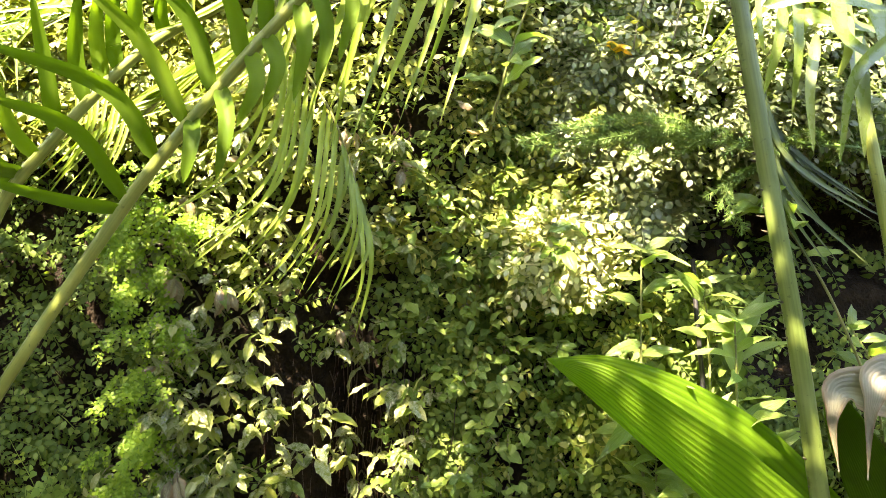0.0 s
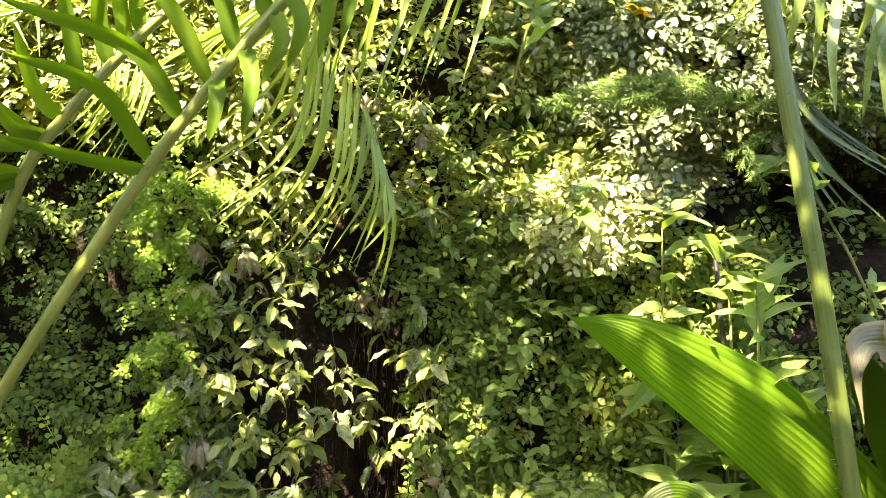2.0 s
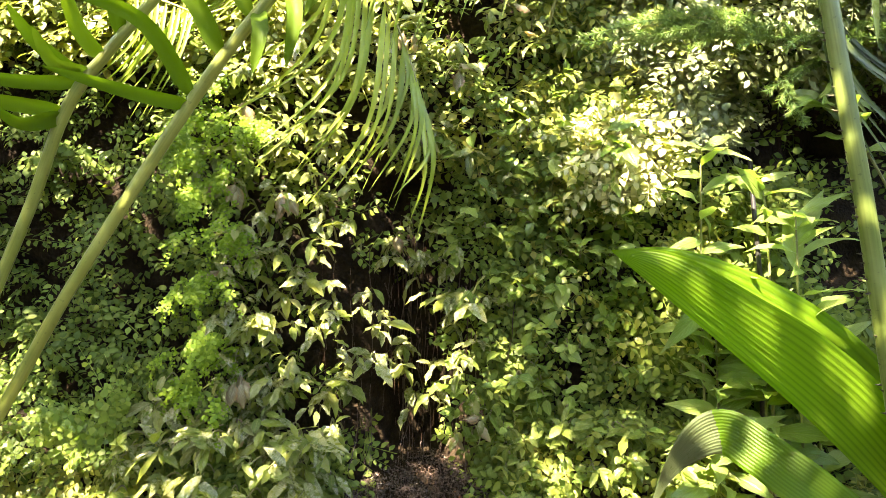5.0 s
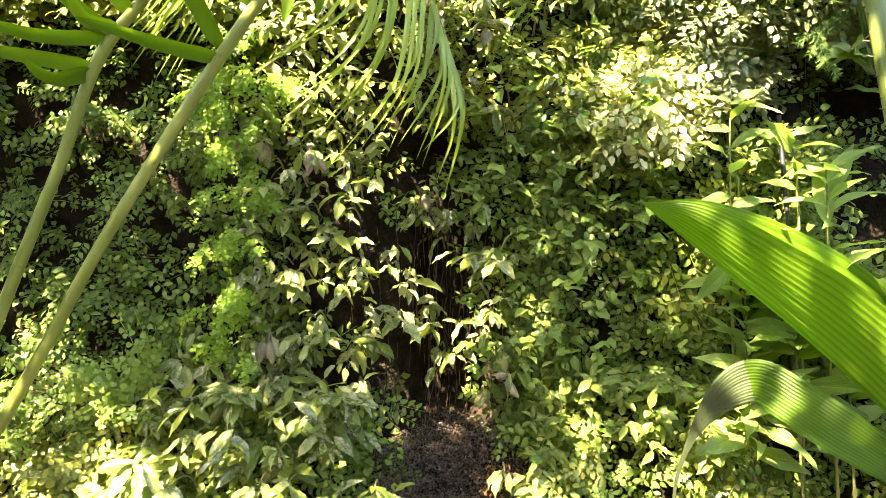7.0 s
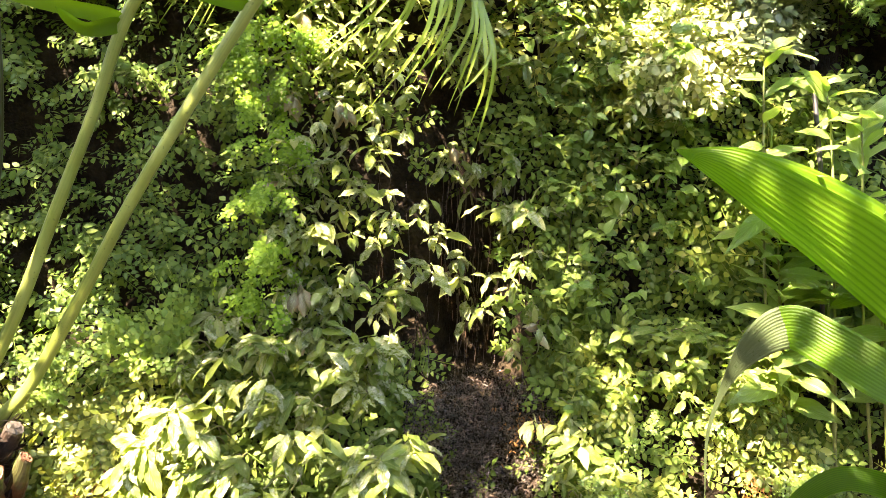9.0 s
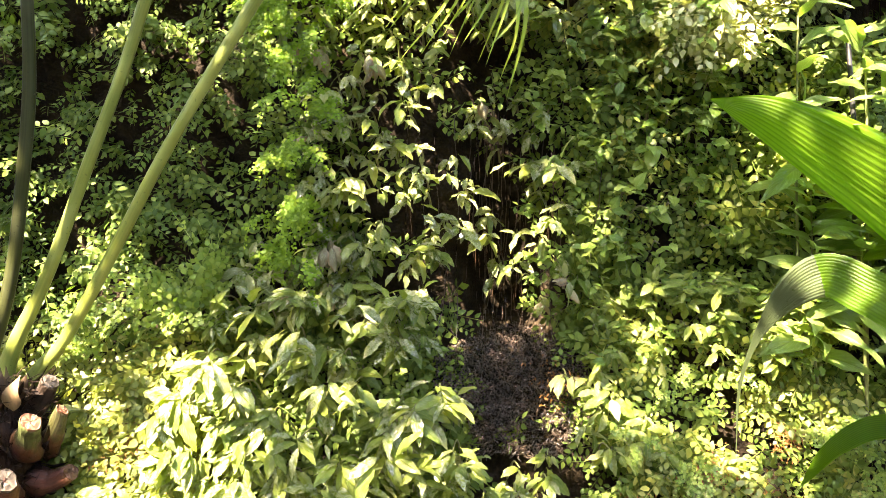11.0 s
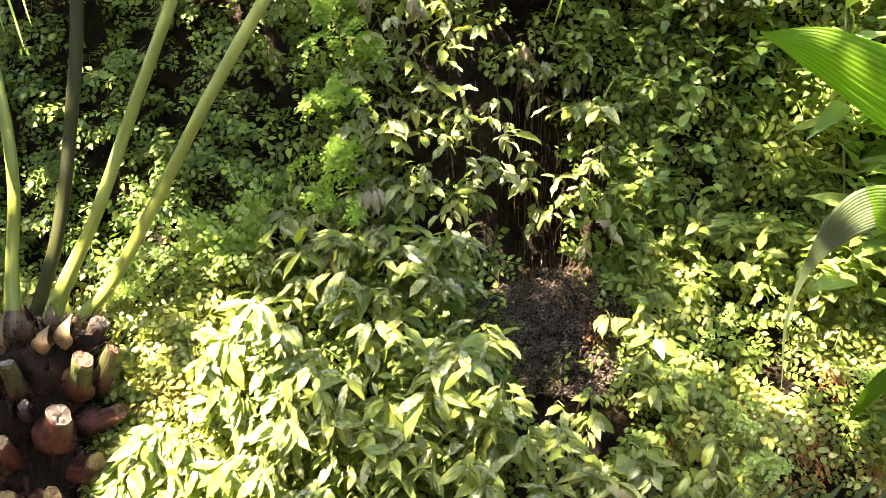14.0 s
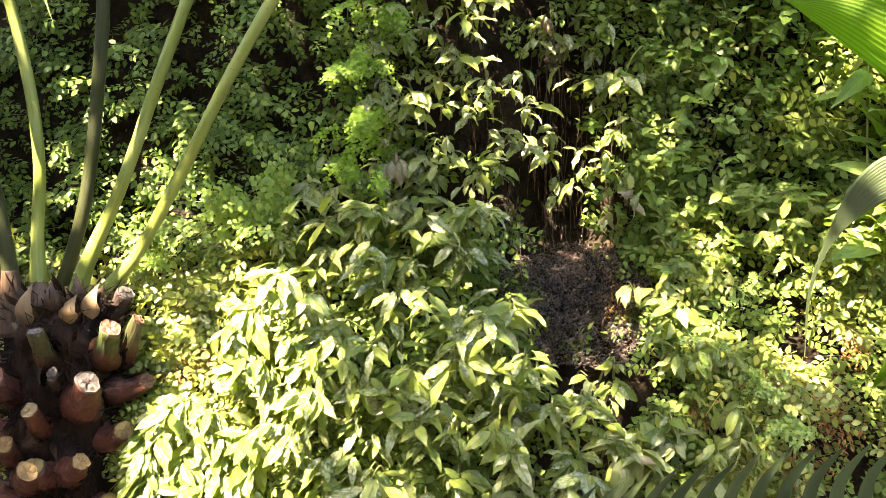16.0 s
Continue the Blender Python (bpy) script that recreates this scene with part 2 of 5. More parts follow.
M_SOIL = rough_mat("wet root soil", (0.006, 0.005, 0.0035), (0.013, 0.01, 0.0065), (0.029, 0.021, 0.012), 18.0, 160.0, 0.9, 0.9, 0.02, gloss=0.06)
M_ROOT = rough_mat("aerial root", (0.01, 0.006, 0.004), (0.02, 0.011, 0.006), (0.07, 0.04, 0.025), 20.0, 150.0, 0.35, 0.4, 0.002, (1, 1, 0.15))
M_DEBRIS = rough_mat("wet root debris", (0.006, 0.004, 0.003), (0.018, 0.012, 0.008), (0.12, 0.085, 0.058), 40.0, 220.0, 0.28, 0.8, 0.006, gloss=0.5)
M_MOSS = rough_mat("rust moss", (0.12, 0.045, 0.012), (0.25, 0.11, 0.025), (0.36, 0.2, 0.06), 40.0, 260.0, 0.85, 0.9, 0.006)
M_TRUNK = rough_mat("trunk fibre", (0.004, 0.003, 0.002), (0.011, 0.006, 0.004), (0.035, 0.019, 0.01), 22.0, 130.0, 0.75, 1.0, 0.012, (1, 1, 0.3), gloss=0.1)
M_STUB = stub_mat("leaf base", (0.035, 0.012, 0.007), (0.11, 0.034, 0.018), (0.085, 0.028, 0.016))
M_STUB_GREEN = stub_mat("green leaf base", (0.04, 0.014, 0.008), (0.09, 0.034, 0.016), (0.045, 0.062, 0.016))
M_STUB_DEAD = stub_mat("dead leaf base", (0.02, 0.013, 0.009), (0.05, 0.03, 0.02), (0.045, 0.032, 0.024))
M_CUT = rough_mat("cut face", (0.07, 0.04, 0.012), (0.16, 0.105, 0.035), (0.24, 0.17, 0.07), 60.0, 220.0, 0.7, 0.5, 0.003)
M_CUT_RED = rough_mat("rusty cut face", (0.045, 0.016, 0.008), (0.1, 0.04, 0.02), (0.16, 0.075, 0.04), 60.0, 220.0, 0.7, 0.5, 0.003)
M_CUT_GREY = rough_mat("weathered cut face", (0.018, 0.014, 0.01), (0.05, 0.04, 0.03), (0.11, 0.09, 0.07), 60.0, 220.0, 0.8, 0.6, 0.003)
M_SCALE_PALE = rough_mat("tan papery scale", (0.04, 0.024, 0.01), (0.09, 0.058, 0.024), (0.16, 0.112, 0.05), 25.0, 180.0, 0.7, 0.6, 0.003, (1, 1, 0.15))
M_SCALE = rough_mat("papery scale", (0.012, 0.006, 0.003), (0.04, 0.021, 0.01), (0.12, 0.075, 0.032), 25.0, 180.0, 0.7, 0.6, 0.003, (1, 1, 0.15))
M_PIPE = rough_mat("black pipe", (0.008, 0.008, 0.008), (0.012, 0.012, 0.012), (0.025, 0.025, 0.025), 30.0, 200.0, 0.55, 0.1, 0.001)
# Both for the unseen hedge that is added to block low light.
M_HEDGE = rough_mat("added hedge core", (0.012, 0.02, 0.006), (0.022, 0.034, 0.01), (0.04, 0.055, 0.018), 5.0, 40.0, 0.8, 0.9, 0.03)
M_HEDGE_LEAF = leaf_mat("added hedge leaf", (0.025, 0.05, 0.01), (0.045, 0.08, 0.016), (0.07, 0.115, 0.025), 0.45, 0.3)
M_GROUND = rough_mat("bark mulch ground", (0.03, 0.02, 0.012), (0.06, 0.042, 0.026), (0.12, 0.09, 0.06), 8.0, 90.0, 0.85, 0.9, 0.02)

# ---- mesh tools ----
rng = np.random.default_rng(11)


def mesh(name, v, f, mat, uv=None, smooth=True):
    """A mesh of quads from arrays, in which a quad may close in a point."""
    me = bpy.data.meshes.new(name)
    v, f = np.asarray(v, np.float32).reshape(-1, 3), np.asarray(f, np.int32).reshape(-1, 4)
    me.vertices.add(len(v))
    me.vertices.foreach_set("co", v.ravel())
    me.loops.add(f.size)
    me.loops.foreach_set("vertex_index", f.ravel())
    me.polygons.add(len(f))
    me.polygons.foreach_set("loop_start", np.arange(0, f.size, 4, dtype=np.int32))
    if uv is not None:
        layer = me.uv_layers.new(name="UVMap")
        layer.data.foreach_set("uv", np.asarray(uv, np.float32)[f.ravel()].ravel())
    me.polygons.foreach_set("use_smooth", np.full(len(f), smooth))
    me.materials.append(mat)
    me.update(calc_edges=True)
    me.validate()
    return me


def joined(*pieces):
    vs, fs, us, k = [], [], [], 0
    for v, f, u in pieces:
        vs.append(v), fs.append(f + k), us.append(u)
        k += len(v)
    return np.concatenate(vs), np.concatenate(fs), np.concatenate(us)


SHAPES = {
    "ovate": lambda v: np.sin(np.pi * v**0.75) ** 0.9,
    "tipped": lambda v: np.where(v < 0.1, 0.1, np.maximum(0.03, 3.91 * np.clip((v - 0.1) / 0.9, 1e-4, 1) ** 0.85 * (1 - np.clip((v - 0.1) / 0.9, 0, 1)) ** 1.15)),
    "lance": lambda v: np.sin(np.pi * v**0.7) ** 1.2,
    "strap": lambda v: np.minimum(1, (v * 7 + 0.25)) * (1 - v**3.5) ** 0.7,
    "thin": lambda v: np.minimum(1, (v * 6 + 0.3)) * (1 - v**1.8) ** 0.9,
    "tail": lambda v: np.minimum(1, v * 4 + 0.3) * (1 - 0.86 * step(0.5, 0.82, v)) * (1 - v**6),
    "drip": lambda v: (1 - 0.9 * step(0.2, 0.95, v)) * (1 - v**8),
    "blade": lambda v: np.minimum(1, v * 3 + 0.2) * (1 - v**4) ** 0.8,
    "fan": lambda v: np.minimum(1, v * 1.25 + 0.05) * np.where(v > 0.85, np.sqrt(np.maximum(0, 1 - ((v - 0.85) / 0.17) ** 2)), 1),
}


def leaf(length, width, shape="ovate", rows=4, cols=2, fold=0.25, droop=0.5, wave=0.0, serrate=0.0, curl=0.0):
    """One leaf: base at the origin, axis along +y, face up."""
    v = np.linspace(0, 1, rows + 1)
    u = np.linspace(0, 1, cols + 1)
    w = np.maximum(SHAPES[shape](np.clip(v, 1e-4, 1)), 0.02) * width
    if serrate:
        w[1:-1] *= 1 + serrate * np.where(np.arange(1, rows) % 2, 1, -1)
    th = droop * v**1.3
    cy = np.concatenate([[0], np.cumsum(np.cos(th[:-1]) * length / rows)])
    cz = np.concatenate([[0], np.cumsum(-np.sin(th[:-1]) * length / rows)])
    U, V = np.meshgrid(u - 0.5, v)
    x = U * w[:, None]
    lift = fold * np.abs(x) + wave * width * np.sin(V * 14 + 9 * U) * np.abs(U) * 2 - curl * (2 * U) ** 2 * w[:, None]
    y = cy[:, None] + lift * np.sin(th)[:, None]
    z = cz[:, None] + lift * np.cos(th)[:, None]
    a = np.arange((rows + 1) * (cols + 1)).reshape(rows + 1, cols + 1)
    f = np.stack([a[:-1, :-1], a[:-1, 1:], a[1:, 1:], a[1:, :-1]], -1).reshape(-1, 4)
    return np.stack([x, y, z], -1).reshape(-1, 3), f, np.stack([U + 0.5, V], -1).reshape(-1, 2)


def orient(d, n):
    """Turns whose y runs along d and whose z is near n; for one vector or many."""
    d, n = np.atleast_2d(np.asarray(d, float)), np.atleast_2d(np.asarray(n, float))
    d = d / np.linalg.norm(d, axis=1, keepdims=True)
    n = n - (n * d).sum(1, keepdims=True) * d
    n = n / np.maximum(np.linalg.norm(n, axis=1, keepdims=True), 1e-6)
    return np.stack([np.cross(d, n), d, n], -1)


def moved(piece, d, n, p, s=1.0):
    v, f, u = piece
    return v @ orient(d, n)[0].T * s + np.asarray(p, float), f, u


def strewn(pieces, p, d, n, s):
    """Many copies of the pieces, each copy of a piece chosen by chance, as one set of arrays."""
    r, kind, out = orient(d, n), rng.integers(0, len(pieces), len(p)), []
    for k, (v, f, u) in enumerate(pieces):
        pick = np.flatnonzero(kind == k)
        if len(pick):
            vv = np.einsum("nij,vj->nvi", r[pick], v) * s[pick, None, None] + p[pick, None]
            ff = f[None] + (np.arange(len(pick)) * len(v))[:, None, None]
            out.append((vv.reshape(-1, 3), ff.reshape(-1, 4), np.tile(u, (len(pick), 1))))
    return joined(*out)


def tube(points, radii, sides=7, flat=1.0, caps=True):
    """A bent stalk through the points; radii at its points or at its ends."""
    p = np.asarray(points, float)
    radii = np.interp(np.linspace(0, 1, len(p)), np.linspace(0, 1, len(np.atleast_1d(radii))), np.atleast_1d(radii))
    if caps:
        a, b = p[1] - p[0], p[-1] - p[-2]
        p = np.concatenate([p[:1] - a * 1e-3, p, p[-1:] + b * 1e-3])
        radii = np.concatenate([[radii[0] * 0.03], radii, [radii[-1] * 0.03]])
    tan = np.gradient(p, axis=0)
    side = np.array([0.0, 1.0, 0.03]) if abs(tan[0, 1]) < 0.8 * np.linalg.norm(tan[0]) else np.array([1.0, 0.0, 0.03])
    r = orient(tan, np.tile(side, (len(p), 1)))
    a = np.linspace(0, 2 * np.pi, sides, endpoint=False)
    ring = np.stack([np.cos(a), 0 * a, np.sin(a) * flat], -1)
    v = np.einsum("nij,aj->nai", r, ring) * radii[:, None, None] + p[:, None]
    i = np.arange(len(p) * sides).reshape(len(p), sides)
    j = np.roll(i, -1, 1)
    f = np.stack([i[:-1], j[:-1], j[1:], i[1:]], -1).reshape(-1, 4)
    uv = np.stack([np.tile(np.arange(sides) / sides, len(p)), np.repeat(np.linspace(0, 1, len(p)), sides)], -1)
    v = v.reshape(-1, 3)
    return v, f, uv


def curve(points, n=14):
    """A smooth line through a few points (Catmull-Rom)."""
    p = np.asarray(points, float)
    p = np.concatenate([[2 * p[0] - p[1]], p, [2 * p[-1] - p[-2]]])
    out = []
    for k in range(1, len(p) - 2):
        for t in np.linspace(0, 1, n, endpoint=k == len(p) - 3):
            a, b, c, e = p[k - 1], p[k], p[k + 1], p[k + 2]
            out.append(0.5 * (2 * b + (c - a) * t + (2 * a - 5 * b + 4 * c - e) * t**2 + (3 * b - a - 3 * c + e) * t**3))
    return np.array(out)


def ribbon(line, width, shape, normal, fold=0.2, cols=2, twist=0.0, sag=0.0):
    """A long leaf along a line."""
    p = np.asarray(line, float)
    n = len(p)
    v = np.linspace(0, 1, n)
    w = np.maximum(SHAPES[shape](np.clip(v, 1e-4, 1)), 0.02) * width
    r = orient(np.gradient(p, axis=0), np.tile(np.asarray(normal, float), (n, 1)))
    U = np.linspace(-0.5, 0.5, cols + 1)
    a = twist * v
    x = (U[None] * w[:, None])
    lift = fold * np.abs(x) - sag * (2 * U[None]) ** 2 * w[:, None]
    X = r[:, :, 0] * np.cos(a)[:, None] + r[:, :, 2] * np.sin(a)[:, None]
    Z = r[:, :, 2] * np.cos(a)[:, None] - r[:, :, 0] * np.sin(a)[:, None]
    q = p[:, None] + X[:, None] * x[..., None] + Z[:, None] * lift[..., None]
    i = np.arange(n * (cols + 1)).reshape(n, cols + 1)
    f = np.stack([i[:-1, :-1], i[:-1, 1:], i[1:, 1:], i[1:, :-1]], -1).reshape(-1, 4)
    uv = np.stack([np.tile(U + 0.5, n), np.repeat(v, cols + 1)], -1)
    return q.reshape(-1, 3), f, uv


def thing(name, base, label, category, group="", kind=""):
    ob = new(name)
    ob.location = base
    ob.empty_display_size = 0.05
    return tagged(ob, label, category, group, kind)


def part(name, piece, mat, parent, label="", smooth=True):
    """Links a piece, given in the world's metres, as one mesh under its thing."""
    base = np.array(root_of(parent))
    v, f, u = piece
    ob = new(name, mesh(name, v - base, f, mat, u, smooth))
    ob.parent = parent
    return tagged(ob, label)


def root_of(ob):
    at = Vector((0, 0, 0))
    while ob:
        at += ob.matrix_basis.translation
        ob = ob.parent
    return at


def placed(name, me, parent, p, d, n, s, label=""):
    """A leaf that shares its mesh, under its plant."""
    ob = new(name, me)
    ob.parent = parent
    r = Matrix([list(map(float, row)) for row in orient(d, n)[0]]).to_4x4()
    ob.matrix_basis = Matrix.Translation(Vector(p) - root_of(parent)) @ r @ Matrix.Scale(s, 4)
    return tagged(ob, label)


def stuff(name, piece, mat, label, category, kind="stuff"):
    v, f, u = piece
    return tagged(new(name, mesh(name, v, f, mat, u)), label, category, "", kind)


def ripple(x, z, k=1.0, s=0.0):
    """Smooth unevenness between about -1 and 1."""
    return (np.sin(k * (7.1 * x + 2.3 * z) + s) + np.sin(k * (3.7 * z - 5.9 * x) + 1.7 + 2 * s) + np.sin(k * (11.3 * z + 4.1 * x) + 0.6 - s)
            + 0.7 * np.sin(k * (17.9 * x - 13.1 * z) + 3 * s)) / 3.7


def step(a, b, x):
    k = np.clip((x - a) / (b - a), 0, 1)
    return k * k * (3 - 2 * k)


# ---- the planted wall: how far it stands from the path ----


def wall_y(x, z):
    edge = 0.99 + 0.05 * step(0.0, 0.2, x) - 0.06 * np.exp(-(((x + 0.16) / 0.1) ** 2))
    s = np.clip((edge - z) / 0.3, 0, 1)
    y = 1.335 - 0.12 * s**0.8 - 0.05 * np.clip((0.7 - z) / 0.4, 0, 1)
    y = y + 0.09 * np.exp(-(((x + 0.18) / 0.075) ** 4)) * step(0.9, 0.96, z) * (1 - step(1.25, 1.75, z))
    y = y + 0.08 * step(0.31, 0.36, x) * step(1.45, 1.5, z) * (1 - step(1.64, 1.69, z))
    y = y + 0.16 * step(0.5, 0.62, x) * step(1.2, 1.3, z) * (1 - step(1.62, 1.75, z))
    y = y - 0.05 * np.exp(-(((x - 0.16) ** 2 + (z - 1.5) ** 2) / 0.1**2) ** 2) - 0.04 * step(0.15, 0.3, x) * np.exp(-(((z - 1.83) / 0.12) ** 4))
    return y + 0.018 * ripple(x, z, 1.3)


gx, gz = np.meshgrid(np.linspace(-2.4, 2.2, 185), np.linspace(-0.02, 2.9, 117))
gy = wall_y(gx, gz) + 0.055 + 0.012 * ripple(gx, gz, 6.0, 1.0)
ia = np.arange(gx.size).reshape(gx.shape)
front = np.stack([gx, gy, gz], -1).reshape(-1, 3)
back = front.copy()
back[:, 1] = 1.85
nv = len(front)
fq = np.stack([ia[:-1, :-1], ia[:-1, 1:], ia[1:, 1:], ia[1:, :-1]], -1).reshape(-1, 4)
rim = np.concatenate([ia[0], ia[1:, -1], ia[-1, -2::-1], ia[-2:0:-1, 0]])
rimq = np.stack([np.roll(rim, -1), rim, rim + nv, np.roll(rim, -1) + nv], -1)
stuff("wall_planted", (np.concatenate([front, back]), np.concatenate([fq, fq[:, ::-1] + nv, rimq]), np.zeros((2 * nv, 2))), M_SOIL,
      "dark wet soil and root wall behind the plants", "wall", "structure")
gv, gf, gu = np.array([[-150, -150, 0], [150, -150, 0], [150, 150, 0], [-150, 150, 0.0]]), np.array([[0, 1, 2, 3]]), np.zeros((4, 2))
stuff("ground", (gv, gf, gu), M_GROUND, "dark bark mulch ground below the wall", "ground", "structure")

# ---- unseen hedge behind the path, added so light comes mostly from above ----
ha = np.linspace(-0.15 * np.pi, 1.15 * np.pi, 90)
hz = np.linspace(0, 1, 26)
HA, HZ = np.meshgrid(ha, hz)
HR = 1 + 0.07 * ripple(3 * HA, 3 * HZ, 0.8, 2.0) + 0.03 * ripple(9 * HA, 9 * HZ, 1.0, 5.0)
hx = 4.0 * np.cos(HA) * HR
hy = 0.9 - 3.1 * np.sin(HA) * HR
hzz = HZ * (2.8 + 0.4 * ripple(2 * HA, 0 * HA, 1.0, 1.0))
inner = np.stack([hx, hy, hzz], -1).reshape(-1, 3)
outer = np.stack([hx * 1.16, 0.9 + (hy - 0.9) * 1.16, hzz * 0.96], -1).reshape(-1, 3)
hi = np.arange(HA.size).reshape(HA.shape)
hq = np.stack([hi[:-1, :-1], hi[1:, :-1], hi[1:, 1:], hi[:-1, 1:]], -1).reshape(-1, 4)
hk = len(inner)
hrim = np.concatenate([hi[0], hi[1:, -1], hi[-1, -2::-1], hi[-2:0:-1, 0]])
hrimq = np.stack([hrim, np.roll(hrim, -1), np.roll(hrim, -1) + hk, hrim + hk], -1)
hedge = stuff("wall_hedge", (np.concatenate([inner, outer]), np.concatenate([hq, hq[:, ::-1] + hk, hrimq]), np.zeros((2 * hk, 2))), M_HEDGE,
              "unseen tall dark green hedge added to block low light", "hedge", "structure")
hn = 9000
pick = rng.integers(0, hk, hn)
hp = inner[pick] + rng.normal(0, 0.05, (hn, 3))
hin = np.stack([-hp[:, 0], 0.9 - hp[:, 1], np.full(hn, 0.8)], -1)
big = [leaf(0.13, 0.05, "ovate", 3, 2, 0.2, 0.5), leaf(0.15, 0.04, "lance", 3, 2, 0.2, 0.7)]
stuff("hedge_leaves", strewn(big, hp, rng.normal(0, 1, (hn, 3)) - (0, 0, 0.5), hin + rng.normal(0, 1.2, (hn, 3)), rng.uniform(0.7, 1.4, hn)), M_HEDGE_LEAF, "dark green leaves of the unseen added hedge", "foliage")

# ---- creeping fig ----


def fig_sprig(seed, n=8, size=0.019):
    """A flat spray: a thin stem with leaves in two ranks that face outwards."""
    r = np.random.default_rng(seed)
    out = []
    bow = r.uniform(-0.25, 0.25)
    for k in range(n):
        side = 1 if k % 2 else -1
        a = side * r.uniform(0.65, 1.2)
        s = size * r.uniform(0.8, 1.15) * (1.05 - 0.045 * k)
        one = leaf(s, s * r.uniform(0.58, 0.7), "ovate", 3, 2, r.uniform(0.05, 0.3), r.uniform(0.0, 0.6))
        d = (math.sin(a), math.cos(a), r.uniform(-0.3, 0.1))
        at = k * size * 0.42
        out.append(moved(one, d, (r.normal(0, 0.22) + 0.15 * side, -0.2 + r.normal(0, 0.2), 1), (side * 0.002 + bow * at * at * 8, at, r.uniform(0, 0.006))))
    tip = n * size * 0.42
    stem = tube([(0, 0, 0), (bow * tip * tip * 2, tip * 0.5, 0.003), (bow * tip * tip * 8, tip, 0)], 0.0008, 3, caps=False)
    return joined(*out, stem)


FIG = [fig_sprig(k, 6 + k % 4) for k in range(9)]


def fig_cover(name, mat, label, x0, x1, z0, z1, count, keep, size=1.0, proud=0.03, down=0.6, deep=0.0):
    x, z = rng.uniform(x0, x1, count), rng.uniform(z0, z1, count)
    ok = rng.random(count) < keep(x, z)
    x, z = x[ok], z[ok]
    n = len(x)
    y = wall_y(x, z) + rng.normal(0, 0.008, n) + 0.02 + deep - proud * rng.random(n) ** 2
    ang = rng.normal(0, 1.1, n)
    d = np.stack([np.sin(ang), rng.normal(-0.25, 0.25, n), -np.cos(ang) * down + rng.normal(0, 0.25, n)], -1)
    nn = np.stack([rng.normal(-0.05, 0.3, n), np.full(n, -0.8), rng.uniform(0.1, 0.9, n)], -1)
    return stuff(name, strewn(FIG, np.stack([x, y, z], -1), d, nn, size * rng.uniform(0.75, 1.25, n)), mat, label, "creeping fig")


def gaps(x, z, k=2.2, s=0.0, low=-0.15, high=0.25):
    return step(low, high, ripple(x, z, k, s) + 0.25 * ripple(x, z, 3.7 * k, s + 1))


hole = lambda x, z: np.maximum(step(0.5, 0.58, x) * step(1.22, 1.3, z) * (1 - step(1.6, 1.68, z)), step(0.32, 0.36, x) * step(1.47, 1.51, z) * (1 - step(1.63, 1.67, z)))
bunches = lambda x, z: gaps(x, z, 4.6, 0.3, -0.05, 0.3) * (0.4 + 0.6 * gaps(x, z, 1.8, 4.4, -0.3, 0.1))
# The next three covers carry shade in their leaf colour.
fig_cover("creeping_fig", M_FIG_SHADE, "creeping fig behind the wall's sprays, darkened for shade", -1.7, -0.42, 0.92, 2.1, 1700, lambda x, z: 1 + 0 * x, 0.8, 0.0, 0.6, 0.022)
fig_cover("creeping_fig", M_FIG_SHADE, "green creeping fig covering the wall in sprays, darkened for shade", -1.7, -0.5, 0.92, 2.1, 5200,
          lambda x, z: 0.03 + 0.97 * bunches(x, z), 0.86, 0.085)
fig_cover("creeping_fig", M_FIG_SHADE, "creeping fig layer beside the drip, darkened for shade", 0.0, 1.1, 1.0, 2.1, 1700, lambda x, z: 1 - 0.8 * hole(x, z), 0.95, 0.0, 0.6, 0.022)
fig_cover("creeping_fig", M_FIG, "creeping fig with small green leaves over the damp wall", 0.04, 1.1, 1.02, 2.1, 4700,
          lambda x, z: (0.12 + 0.88 * gaps(x, z, 2.9, 2.0, -0.15, 0.2)) * (1 - 0.9 * hole(x, z)) * (1 - 0.55 * (1 - step(0.2, 0.34, x)) * (1 - step(1.4, 1.5, z))), 1.05)
fig_cover("creeping_fig", M_FIG_YELLOW_SUN, "yellowish green creeping fig with sunlight in its colour", 0.02, 0.36, 1.1, 1.95, 1300,
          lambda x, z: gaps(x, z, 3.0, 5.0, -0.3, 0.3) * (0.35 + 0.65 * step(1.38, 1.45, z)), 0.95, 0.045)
fig_cover("creeping_fig", M_FIG_PALE, "pale grey green creeping fig high on the wall", 0.16, 0.75, 1.66, 2.1, 2900,
          lambda x, z: 0.25 + 0.75 * gaps(x, z, 3.2, 1.0, -0.2, 0.15), 0.92, 0.06)
fig_cover("creeping_fig", M_FIG_PALE, "overhanging mat of pale creeping fig", 0.25, 0.43, 1.55, 1.69, 400,
          lambda x, z: 1 - step(0.06, 0.11, np.hypot(x - 0.34, (z - 1.62) * 0.8)), 1.0, 0.08)
fig_cover("creeping_fig", M_FIG_YELLOW_SUN, "yellow green creeping fig on the sloping ledge, lightened for sun", -1.3, -0.6, 0.45, 0.99, 3000,
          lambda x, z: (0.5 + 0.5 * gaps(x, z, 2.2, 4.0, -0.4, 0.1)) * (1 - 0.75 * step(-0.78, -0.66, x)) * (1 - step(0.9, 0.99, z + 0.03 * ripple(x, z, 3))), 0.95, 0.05)
